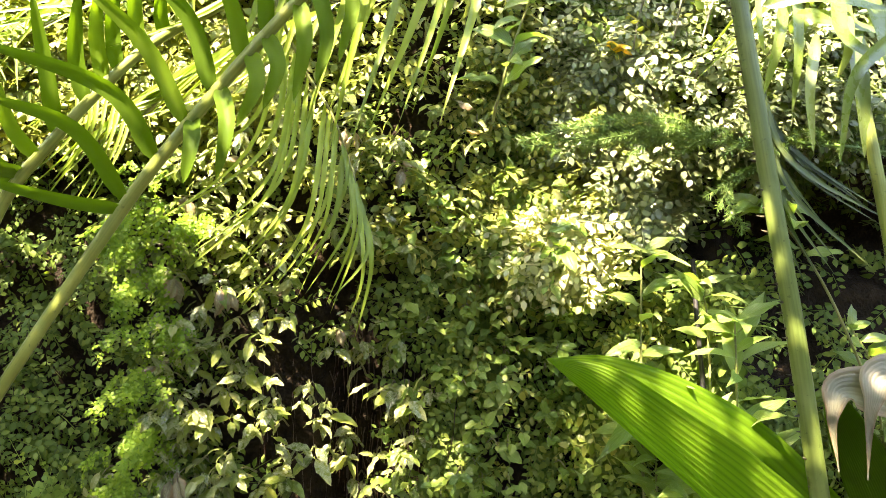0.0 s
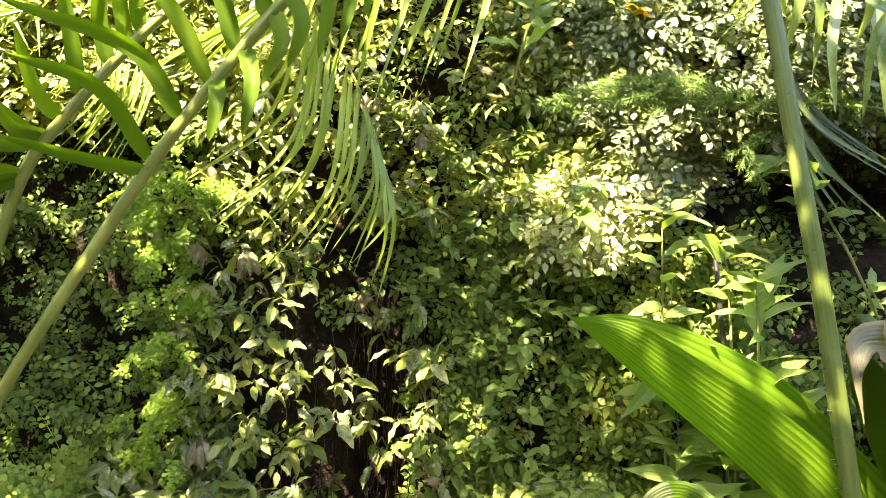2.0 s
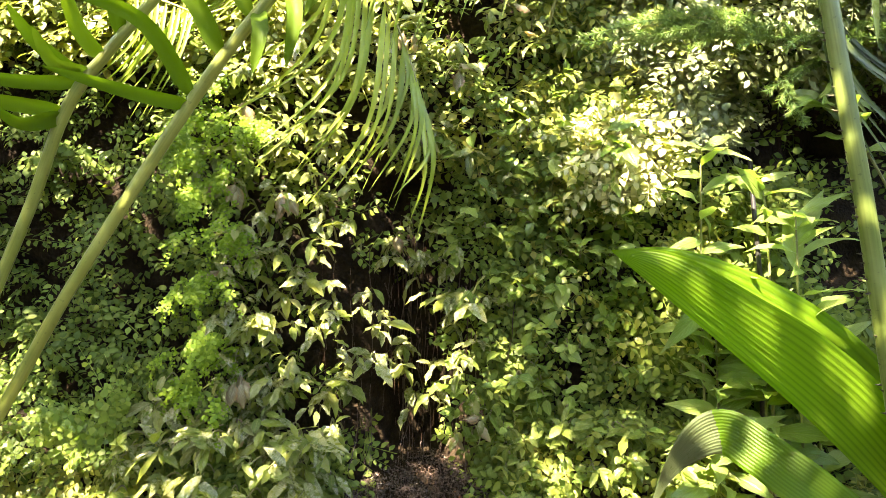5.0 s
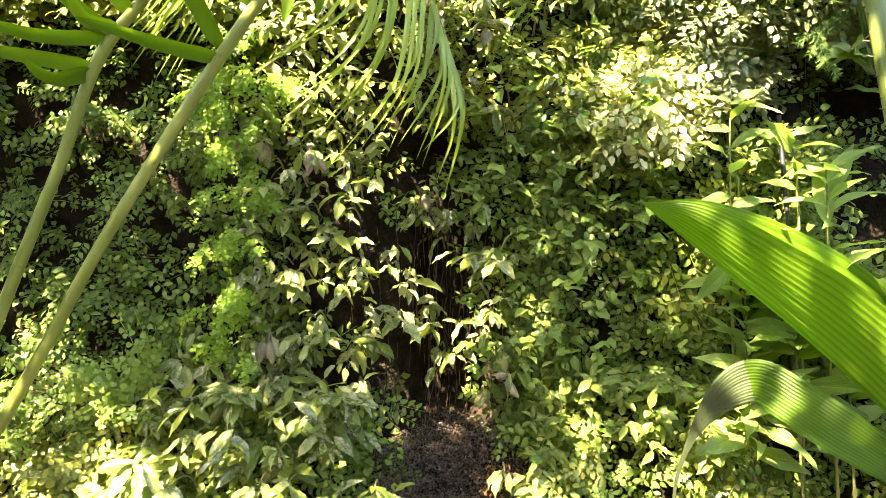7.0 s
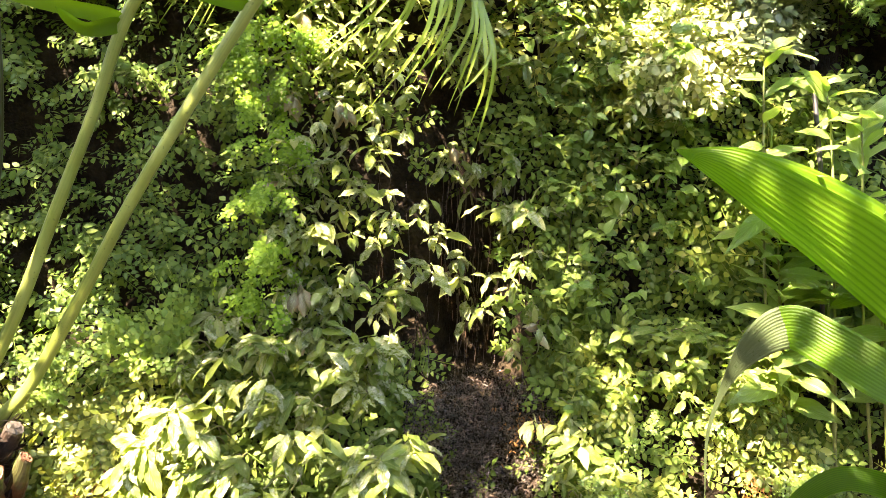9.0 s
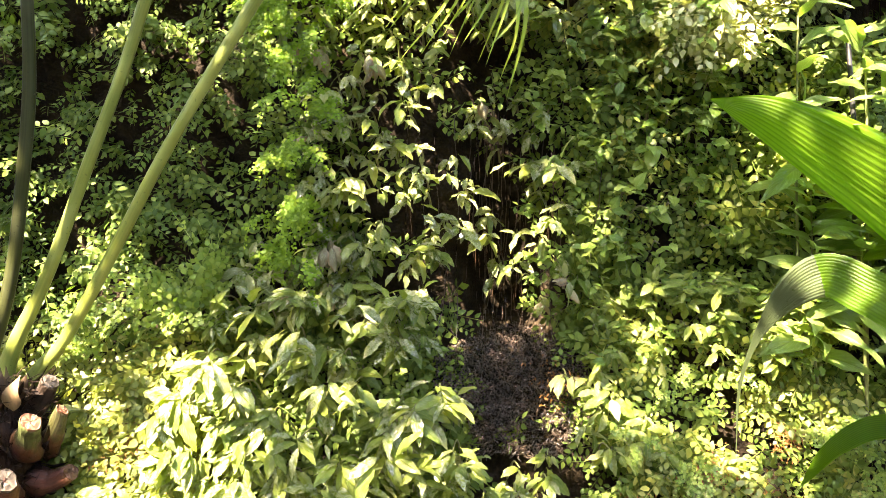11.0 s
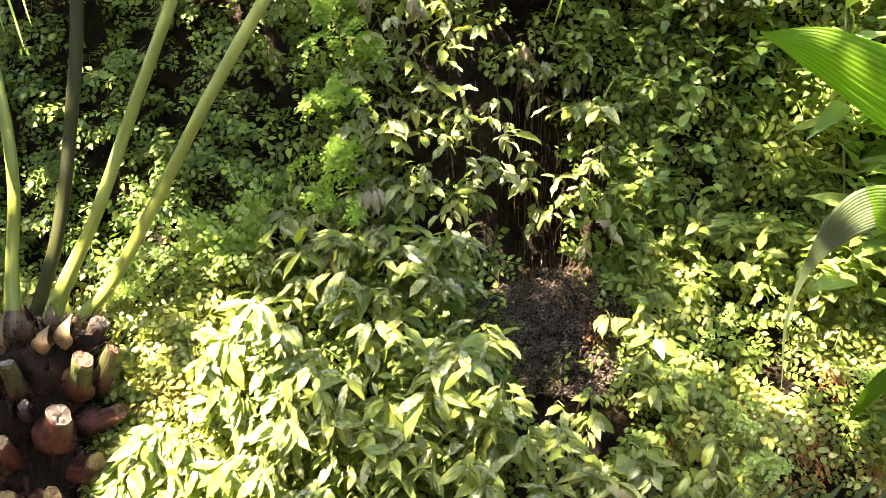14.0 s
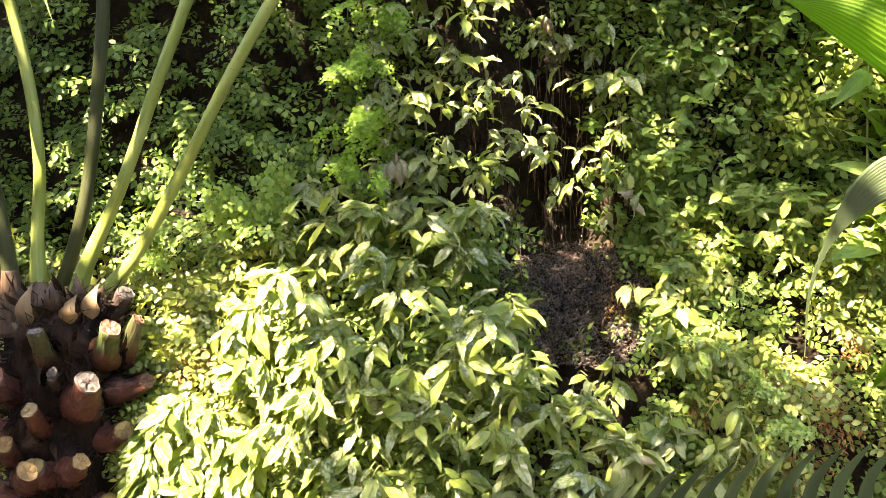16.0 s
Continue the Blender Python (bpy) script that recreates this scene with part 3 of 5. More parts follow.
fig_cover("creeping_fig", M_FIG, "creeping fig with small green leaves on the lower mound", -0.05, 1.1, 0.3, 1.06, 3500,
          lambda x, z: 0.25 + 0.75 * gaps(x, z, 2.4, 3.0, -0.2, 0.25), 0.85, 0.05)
fig_cover("creeping_fig", M_FIG_YELLOW_SUN, "yellow green creeping fig on the lower mound, lightened for sun", 0.0, 0.9, 0.5, 1.03, 2300,
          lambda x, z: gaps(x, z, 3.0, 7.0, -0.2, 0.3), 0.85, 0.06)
fig_cover("creeping_fig", M_FIG, "thin creeping fig behind the drooping plants", -0.55, 0.06, 0.3, 2.1, 1500,
          lambda x, z: (0.25 + 0.55 * gaps(x, z, 3.0, 6.0)) * (1 - 0.97 * np.exp(-(((x + 0.22) / 0.17) ** 4)) * step(0.75, 0.8, z) * (1 - step(1.26, 1.4, z))), 0.95)

fig_cover("creeping_fig", M_FIG_YELLOW_SUN, "yellow green creeping fig between the hanging fronds", -0.34, 0.14, 1.5, 2.1, 700,
          lambda x, z: gaps(x, z, 2.6, 8.0, -0.4, 0.2), 1.05, 0.03)

fig_cover("creeping_fig", M_FIG_YELLOW_SUN, "yellow green creeping fig behind the large fronds, lightened for sun", -1.2, -0.34, 1.66, 2.15, 2600,
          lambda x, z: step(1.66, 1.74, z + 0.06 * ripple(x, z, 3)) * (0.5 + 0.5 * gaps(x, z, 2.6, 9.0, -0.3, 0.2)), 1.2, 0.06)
fig_cover("creeping_fig", M_FIG, "creeping fig in shade under the bushy ledge plants", -0.72, -0.26, 0.4, 1.0, 1500,
          lambda x, z: 0.7 + 0 * x, 0.95, 0.02)
# Sun patch: the whitening lies in the leaf colour.
fig_cover("creeping_fig", M_FIG_FULL_SUN, "creeping fig whitened to stand for full sun", 0.06, 0.28, 1.42, 1.62, 330,
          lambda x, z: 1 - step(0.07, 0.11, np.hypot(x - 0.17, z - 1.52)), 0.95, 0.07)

fig_cover("creeping_fig", M_FIG, "creeping fig with small green leaves at the edge of the wet column", -0.13, 0.05, 0.93, 1.5, 330,
          lambda x, z: 0.35 + 0.65 * step(-0.11, -0.07, x), 0.9, 0.03)

# ---- wet root column, debris and moss ----
roots = []
for k in range(60):
    x0, top = rng.normal(-0.17, 0.085), rng.uniform(0.98, 1.42)
    z = np.linspace(top, rng.uniform(0.86, min(top - 0.1, 1.15)), 9)
    x = x0 + np.cumsum(rng.normal(0, 0.0035, 9))
    y = wall_y(x, z) + rng.uniform(-0.03, 0.04) + np.cumsum(rng.normal(0, 0.002, 9))
    roots.append(tube(np.stack([x, y, z], -1), [rng.uniform(0.0005, 0.0013), 0.0004], 4, caps=False))
stuff("aerial_roots", joined(*roots), M_ROOT, "thin wet reddish brown roots hanging down the dark wall", "roots")
bits = []
for k in range(4600):
    x, z = rng.uniform(-0.3, -0.03), rng.uniform(0.74, 0.95)
    if z > 0.94 - 2.0 * abs(x + 0.165) ** 2 + 0.01 * ripple(x, 0, 9) or (z < 0.8 and abs(x + 0.15) > 0.09):
        continue
    p = np.array([x, wall_y(x, z) + rng.uniform(-0.02, 0.03), z])
    d = rng.normal(0, 1, 3) * (1, 0.6, 0.8)
    d = d / np.linalg.norm(d) * rng.uniform(0.003, 0.01)
    bits.append(tube([p - d, p + rng.normal(0, 0.002, 3), p + d], rng.uniform(0.0005, 0.0016), 4))
stuff("root_debris", joined(*bits), M_DEBRIS, "matted wet brown root debris below the drip", "debris")


def moss_clump(x, z, r, n):
    out = []
    for k in range(n):
        dx, dz = rng.normal(0, r, 2)
        p = np.array([x + dx, wall_y(x + dx, z + dz) - 0.012 + rng.uniform(-0.01, 0.02), z + dz])
        d = np.array([rng.normal(0, 0.6), -1, rng.normal(0.1, 0.6)]) * rng.uniform(0.006, 0.014)
        out.append(moved(leaf(0.012, 0.003, "lance", 2, 2, 0.2, 0.6), d, (0, 0, 1), p, rng.uniform(0.7, 1.5)))
    stuff("moss", joined(*out), M_MOSS, "rust brown clump of dry moss between the fig leaves", "moss")


for mx, mz, mr, mn in ((0.255, 0.665, 0.026, 420), (0.17, 0.735, 0.02, 260), (0.29, 0.78, 0.016, 160), (0.37, 0.63, 0.02, 200), (-0.85, 0.76, 0.03, 320), (-0.76, 0.73, 0.02, 150),
                       (0.04, 0.68, 0.016, 120), (0.21, 0.57, 0.025, 200), (-0.09, 0.86, 0.02, 140)):
    moss_clump(mx, mz, mr, mn)

# ---- drooping nettle-leaved plants ----


def leaf_meshes(name, mat, n, length, width, shape, droops=(0.4, 1.6), **kw):
    out = []
    for k in range(n):
        r = np.random.default_rng(100 + k)
        v, f, u = leaf(length * r.uniform(0.85, 1.15), width * r.uniform(0.85, 1.15), shape, 10, 4, r.uniform(0.05, 0.45), r.uniform(*droops), r.uniform(0.02, 0.1), **kw)
        out.append(mesh(name, v, f, mat, u))
    return out


L_NETTLE = leaf_meshes("leaf", M_NETTLE, 6, 0.045, 0.0165, "tipped", serrate=0.07)
L_SILVER = leaf_meshes("leaf", M_SILVER, 6, 0.045, 0.018, "tipped", serrate=0.07)
L_PALE = leaf_meshes("leaf", M_OLIVE, 4, 0.044, 0.0165, "tipped", serrate=0.07)
L_MOUND = leaf_meshes("leaf", M_NETTLE, 6, 0.056, 0.0175, "tipped", (0.2, 1.3), serrate=0.07)
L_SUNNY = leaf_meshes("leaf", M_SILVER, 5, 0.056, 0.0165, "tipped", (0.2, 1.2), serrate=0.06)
L_WILT = leaf_meshes("leaf", M_WILT, 4, 0.042, 0.02, "tipped", (0.8, 1.8), curl=0.5, serrate=0.1)
L_VINE = leaf_meshes("leaf", M_VINE, 4, 0.027, 0.0175, "ovate", (0.1, 0.9))
L_SHRUB = leaf_meshes("leaf", M_SHRUB, 6, 0.112, 0.031, "lance", (0.3, 1.2))
L_TOP = leaf_meshes("leaf", M_SHRUB, 2, 0.09, 0.037, "ovate")


def clump(name, kinds, x, z, n, size, label, category, group, out=0.05, droop=0.5, spread=1.0, rise=0.0, lean=0.0, face=-0.5):
    """A shoot that leaves the wall, with its leaves round its tip."""
    y0 = float(wall_y(x, z))
    base = np.array([x + rng.normal(0, 0.01), y0 + 0.03, z - 0.02 - rise])
    tip = np.array([x, y0 - out, z])
    plant = thing(name, base, label, category, group)
    line = curve([base, (base + tip) / 2 + (0, 0, 0.012 + rise * 0.3), tip], 5)
    part("stem", tube(line, [0.0022, 0.0012], 4), M_STEM, plant)
    n = max(2, round(n * 0.9))
    for k in range(n):
        a = 2 * math.pi * k / n + rng.normal(0, 0.35)
        d = np.array([math.sin(a) * spread + rng.normal(0, 0.2) - lean, -0.55 + 0.5 * math.cos(a), 0.25 * math.cos(a) + rng.normal(0, 0.35) - droop])
        p = line[-1 - (k * 7 % (len(line) - 3) if n > 4 else 0)] + rng.normal(0, 0.006, 3)
        nn = np.array([rng.normal(0, 0.45), face + rng.normal(0, 0.3), 0.9])
        me = kinds[int(rng.integers(0, len(kinds)))]
        placed("leaf", me, plant, p, d, nn, size * rng.uniform(0.5, 1.2))
    return plant


NET = "drooping shoot with toothed silver marked leaves on the wall"
G_NET = "drooping shoots on the wet wall"
for x, z, n, s in (
    (-0.412, 1.446, 3, 1.0),
    (-0.348, 1.516, 6, 0.8),
    (-0.437, 1.407, 6, 0.8),
    (-0.367, 1.392, 6, 0.8),
    (-0.456, 1.322, 7, 0.8),
    (-0.376, 1.290, 3, 1.05),
    (-0.320, 1.246, 7, 0.75),
    (-0.435, 1.226, 7, 1.0),
    (-0.350, 1.197, 6, 1.1),
    (-0.245, 1.202, 6, 1.1),
    (-0.260, 1.146, 7, 1.1),
    (-0.205, 1.122, 7, 1.0),
    (-0.227, 1.327, 7, 0.8),
    (-0.177, 1.328, 6, 0.8),
    (-0.202, 1.354, 6, 0.8),
    (-0.152, 1.254, 7, 1.0),
    (-0.122, 1.259, 6, 1.0),
    (-0.096, 1.153, 6, 0.9),
    (-0.150, 1.127, 6, 0.9),
    (-0.199, 1.040, 2, 1.1),
    (-0.349, 1.065, 6, 0.9),
    (-0.434, 1.108, 7, 0.9),
    (-0.329, 1.695, 6, 0.9),
    (-0.170, 1.676, 6, 0.8),
    (-0.111, 1.696, 6, 0.8),
    (-0.149, 1.557, 6, 0.8),
    (-0.113, 1.350, 6, 0.7),
    (-0.077, 1.252, 3, 1.0),
):
    clump("nettle_shoot", L_SILVER + L_NETTLE[:2] + L_PALE[:1], x, z, n, s, NET, "nettle plant", G_NET, 0.055, 0.5)
for x, z, n, s in (
    (-0.487, 1.376, 8, 0.8),
    (-0.516, 1.306, 8, 0.8),
    (-0.526, 1.221, 8, 0.9),
    (-0.475, 1.207, 8, 0.9),
    (-0.615, 1.110, 2, 0.9),
    (-0.635, 1.065, 7, 1.0),
    (-0.580, 1.066, 8, 0.9),
    (-0.514, 1.102, 8, 0.9),
    (-0.404, 1.148, 7, 0.8),
    (-0.564, 0.996, 8, 1.0),
    (-0.464, 1.018, 8, 0.9),
    (-0.105, 1.005, 6, 0.9),
    (-0.066, 1.040, 7, 1.0),
    (-0.389, 1.655, 7, 0.9),
    (-0.539, 1.585, 3, 1.1),
    (-0.568, 1.500, 2, 1.1),
    (-0.101, 1.661, 7, 1.0),
    (-0.632, 1.059, 7, 1.1),
    (-0.541, 1.068, 8, 1.0),
    (-0.598, 1.014, 8, 1.0),
    (-0.070, 0.884, 8, 1.0),
    (-0.087, 0.622, 8, 1.4),
    (-0.491, 1.038, 8, 0.9),
    (0.026, 1.745, 2, 1.0),
    (0.022, 1.706, 3, 1.1),
    (-0.181, 1.735, 8, 0.8),
):
    clump("nettle_shoot", L_PALE + L_SILVER[:2] + L_WILT[:1], x, z, n, s, "pale olive shoot with half wilted toothed leaves on the wall", "nettle plant", G_NET, 0.06, 0.4)
for x, z, n, s in (
    (-0.538, 1.455, 2, 1.0),
    (-0.492, 1.456, 3, 1.0),
    (-0.402, 1.427, 6, 1.2),
    (-0.484, 1.112, 6, 1.0),
    (-0.479, 1.595, 3, 1.0),
    (-0.190, 1.705, 6, 0.8),
    (-0.217, 1.369, 2, 1.0),
):
    clump("wilted_shoot", L_WILT, x, z, n, s, "wilted grey brown leaves curled on a drooping shoot", "wilted plant", "wilted shoots on the wall", 0.07, 1.1, 0.6)
for x, z, n, s in (
    (-0.090, 1.592, 6, 1.1),
    (-0.041, 1.583, 6, 1.0),
    (-0.021, 1.504, 6, 1.1),
    (-0.109, 1.503, 6, 1.0),
    (-0.001, 1.558, 6, 0.9),
    (-0.050, 1.454, 6, 1.0),
    (-0.010, 1.430, 6, 1.0),
    (0.035, 1.303, 3, 1.2),
    (0.060, 1.254, 6, 1.0),
    (0.041, 1.214, 6, 1.0),
    (0.091, 1.166, 6, 1.0),
    (0.012, 1.169, 6, 1.0),
    (-0.017, 1.110, 3, 1.0),
    (0.079, 1.352, 6, 0.9),
    (-0.009, 1.371, 6, 0.9),
    (-0.033, 1.302, 6, 1.0),
    (-0.026, 1.075, 3, 1.0),
    (0.032, 1.135, 6, 1.0),
):
    clump("vine_shoot", L_VINE, x, z, n, s, "vine shoot with smooth oval light green leaves", "vine", "vine shoots on the wall", 0.04, 0.25, 1.0)

for k in range(34):
    x, z = rng.uniform(-0.4, -0.04), rng.uniform(1.0, 1.38)
    clump("nettle_shoot", L_SILVER + L_NETTLE[:2], x, z, int(rng.integers(4, 8)), rng.uniform(0.6, 1.0), NET, "nettle plant", G_NET, 0.03, 0.6)
# filler shoots that stay behind and between the others
for k in range(120):
    z = rng.uniform(0.98, 1.9)
    x = rng.uniform(-0.53, -0.4 if z < 1.3 else -0.2)
    clump("nettle_shoot", L_SILVER + L_NETTLE + L_PALE, x, z, int(rng.integers(4, 7)), rng.uniform(0.6, 0.95), NET, "nettle plant", G_NET, 0.02 + 0.04 * rng.random(), 0.45)
for k in range(46):
    x, z = rng.uniform(-0.3, 0.12), rng.uniform(1.45, 2.0)
    clump("nettle_shoot", L_PALE + L_NETTLE, x, z, int(rng.integers(4, 7)), rng.uniform(0.6, 0.95), NET, "nettle plant", G_NET, 0.02 + 0.04 * rng.random(), 0.5)
for k in range(112):
    x, z = rng.uniform(-0.13, 0.2), rng.uniform(0.98, 1.68)
    clump("vine_shoot", L_VINE, x, z, int(rng.integers(3, 6)), rng.uniform(0.8, 1.3), "vine shoot with smooth oval light green leaves", "vine", "vine shoots on the wall", rng.uniform(0.025, 0.06), 0.3)

# the bushy mound on the ledge
for k in range(52):
    x, z = rng.uniform(-0.53, -0.3), rng.uniform(1.0, 1.66)
    clump("nettle_shoot", L_NETTLE + L_SILVER[:3] + L_PALE[:1], x, z, int(rng.integers(5, 9)), rng.uniform(0.6, 0.95), NET, "nettle plant", G_NET, 0.02 + 0.05 * rng.random(), 0.4)
MOUND = "bushy upright nettle plant with toothed leaves on the ledge"
for k in range(290):
    u, w = rng.random(), rng.random()
    x = -0.9 + 0.74 * u**1.15
    top = 1.04 - 0.36 * step(-0.64, -0.9, x) - 0.3 * step(-0.34, -0.22, x)
    z = top - (top - 0.46) * w
    if x < -0.78 and z > 0.72:
        continue
    left = x < -0.52 and z < 0.88
    kinds = L_MOUND + L_SUNNY[:4]
    clump("nettle_bush", kinds, x, z, int(rng.integers(7, 12)), rng.uniform(0.75, 1.15), MOUND, "nettle plant", "nettle plants on the ledge",
          (0.05 + 0.04 * rng.random()) if left else 0.03 + 0.12 * rng.random(), 0.65 if left else 0.35, 0.9, 0.06, 0.45 if left else 0.1, -0.95 if left else -0.5)
for k in range(66):
    z = rng.uniform(0.48, 0.9)
    x = rng.uniform(-0.05 if z > 0.77 else -0.26, 0.1)
    clump("nettle_bush", L_NETTLE + L_PALE, x, z, int(rng.integers(5, 9)), rng.uniform(0.7, 1.1), MOUND, "nettle plant", "nettle plants on the ledge", 0.05, 0.4, 1.0, 0.03)
for k in range(64):
    x = rng.uniform(-0.03, 0.34)
    z = rng.uniform(0.93, 1.05) - 0.05 * abs(x - 0.15)
    clump("leafy_plant", L_VINE + L_NETTLE, x, z, int(rng.integers(5, 9)), rng.uniform(0.6, 0.9), "light green leafy plant on the ledge beside the drip", "leafy plant", "leafy plants beside the drip",
          0.04 + 0.05 * rng.random(), 0.15, 1.0, 0.04)

# ---- maidenhair ferns ----


def fern_frond(seed, mat, size=0.0098, length=0.13):
    r = np.random.default_rng(seed)
    out = []

    def chain(line, count, s):
        out.append(tube(line, [0.0007, 0.0003], 3, caps=False))
        for k in range(count):
            t = 0.12 + 0.88 * k / count
            i = int(t * (len(line) - 2))
            tan = line[i + 1] - line[i]
            tan = tan / np.linalg.norm(tan)
            over = np.cross((0, 0, 1), tan)
            for side in (-1, 1):
                g = s * (1.15 - 0.5 * t) * r.uniform(0.85, 1.15)
                d = over * side + tan * r.uniform(0.2, 0.6) + r.normal(0, 0.15, 3)
                out.append(moved(leaf(g, g * 1.1, "fan", 3, 2, 0.1, 0.4), d, (r.normal(0, 0.3), r.normal(0, 0.3), 1), line[i] + r.normal(0, 0.0012, 3)))

    main = curve([(0, 0, 0), (0.006, length * 0.5, 0.022), (0, length, -0.02)], 12)
    chain(main, 13, size)
    for k in range(4):
        b = main[3 + 3 * k]
        side = 1 if k % 2 else -1
        e = b + np.array([side * r.uniform(0.03, 0.05), r.uniform(0.025, 0.05), -0.012]) * (1 - 0.15 * k)
        chain(curve([b, (b + e) / 2 + (0, 0, 0.006), e], 8), 5, size * 0.95)
    v, f, u = joined(*out)
    return mesh("frond", v, f, mat, u)


FROND = [fern_frond(k, M_FERN) for k in range(4)]
FROND_GREEN = [fern_frond(k + 4, M_FERN_GREEN) for k in range(4)]


def fern(x, z, n, size, label, hang=0.6, out=0.03, fan=1.0, kinds=FROND):
    y = float(wall_y(x, z)) - 0.035
    plant = thing("maidenhair_fern", (x, y + 0.03, z), label, "fern", "maidenhair ferns")
    for k in range(n):
        a = fan * (2 * (k + 0.5) / n - 1) + rng.normal(0, 0.2)
        d = (math.sin(a), -0.45 + rng.normal(0, 0.15), math.cos(a) * (1 - 2 * hang) + rng.normal(0, 0.1))
        placed("frond", kinds[k % 4], plant, (x + rng.normal(0, 0.02), y + 0.01 - out * rng.random(), z + rng.normal(0, 0.02)), d, (rng.normal(0, 0.3), -0.8, 0.6), size * rng.uniform(0.7, 1.15))


for fx, fz, fn, fs in ((-0.55, 1.62, 6, 0.75), (-0.575, 1.54, 7, 0.8), (-0.54, 1.47, 6, 0.8), (-0.51, 1.38, 5, 0.7), (-0.55, 1.3, 5, 0.7), (-0.53, 1.2, 6, 0.75), (-0.57, 1.13, 6, 0.7), (-0.46, 1.56, 4, 0.6)):
    fern(fx, fz, fn + 2, fs * 1.1, "bright green maidenhair fern hanging down the wall", 1.0, 0.1, 0.45, FROND_GREEN)
fern(-0.77, 0.99, 10, 1.15, "bright green maidenhair fern arching over the ledge", 0.2, 0.05, 1.6)
fern(-0.72, 1.01, 5, 1.35, "bright green maidenhair fern arching over the ledge", 0.05, 0.07, 0.8)
fern(-0.9, 0.93, 4, 0.8, "bright green maidenhair fern arching over the ledge", 0.4, 0.06, 1.5)
for fx, fz, fn, fs in ((0.12, 0.75, 4, 0.65), (0.17, 0.67, 4, 0.7), (0.04, 0.79, 3, 0.55), (0.36, 0.82, 5, 0.8), (0.43, 0.74, 4, 0.7), (0.24, 0.9, 3, 0.5), (0.1, 0.9, 3, 0.5)):
    fern(fx, fz, fn, fs, "pale green maidenhair fern on the sunlit mound", 0.75, 0.06, 1.3)

# ---- cycad ----
cycad = thing("cycad", (-1.08, 1.19, 0.0), "cycad with rough brown trunk of cut leaf bases and green stalks", "cycad")
C = np.array([-1.08, 1.19, 0.0])
zz = np.linspace(0.0, 0.88, 40)
ring = np.linspace(0, 2 * np.pi, 36, endpoint=False)
rad = 0.092 + 0.012 * np.sin(5 * ring[None] + 26 * zz[:, None]) * np.sin(31 * zz[:, None]) + 0.006 * rng.normal(0, 1, (40, 36))
rad[-1] *= 0.3
rad[-2] *= 0.7
tv = np.stack([C[0] + rad * np.cos(ring), C[1] + rad * np.sin(ring), np.repeat(zz[:, None], 36, 1)], -1).reshape(-1, 3)
ti = np.arange(40 * 36).reshape(40, 36)
tj = np.roll(ti, -1, 1)
trunk = part("trunk", (tv, np.stack([ti[:-1], tj[:-1], tj[1:], ti[1:]], -1).reshape(-1, 4), np.zeros((len(tv), 2))), M_TRUNK, cycad, "dark fibrous trunk")


def leaf_stub(p0, p2, w, kind="red", cut_mat=None):
    """The cut base of an old frond: broad and flat at the trunk, tapering to a ragged slanting cut."""
    p0, p2 = np.asarray(p0, float), np.asarray(p2, float)
    ax = (p2 - p0) / np.linalg.norm(p2 - p0)
    mid = (p0 + p2) / 2 - (0, 0, 0.008)
    line = curve([p0, mid, p2], 8)
    v, f, u = tube(line, [w * 2.0, w * 1.75, w * 1.35, w * 1.1, w], 16, 0.8)
    n = len(v) // 16
    tilt = rng.normal(0, 0.35, 3)
    last = v.reshape(n, 16, 3)[-3:]
    last += ax * ((last - p2) @ tilt)[..., None]
    v = v + 0.07 * w * np.sin(v * 190 + rng.uniform(0, 6, 3)) + rng.normal(0, 0.03 * w, v.shape)
    base = part("leaf_base", (v, f, u), {"red": M_STUB, "green": M_STUB_GREEN, "dead": M_STUB_DEAD}[kind], cycad, {"red": "", "green": "green cut leaf base", "dead": "dead grey brown leaf base"}[kind])
    rim = v.reshape(n, 16, 3)[-2]
    mean = rim.mean(0)
    rings = [mean + (rim - mean) * q + ax * h for q, h in ((1.03, -0.002), (0.96, 0.0022), (0.86, 0.0012), (0.5, 0.002), (0.06, 0.001))]
    cv = np.concatenate(rings) + rng.normal(0, 0.0006, (16 * 5, 3))
    ci = np.arange(80).reshape(5, 16)
    cj = np.roll(ci, -1, 1)
    cut = (cv, np.stack([ci[:-1], cj[:-1], cj[1:], ci[1:]], -1).reshape(-1, 4), np.zeros((80, 2)))
    part("cut_face", cut, cut_mat or (M_CUT_RED if kind == "red" else M_CUT_GREY), base, "rough cut face", False)
    for k in range(7):
        a = rng.uniform(0, 6.28)
        o = np.array([math.cos(a), 0.6 * math.sin(a), math.sin(a)]) * w * 1.6
        p = p0 + o + ax * rng.uniform(0.0, 0.025)
        part("fibre", moved(leaf(rng.uniform(0.025, 0.055), rng.uniform(0.006, 0.016), "lance", 4, 2, 0.4, rng.uniform(-0.4, 0.8)), ax + o * 12 + rng.normal(0, 0.25, 3), o, p), M_TRUNK, base, "torn dark fibre")


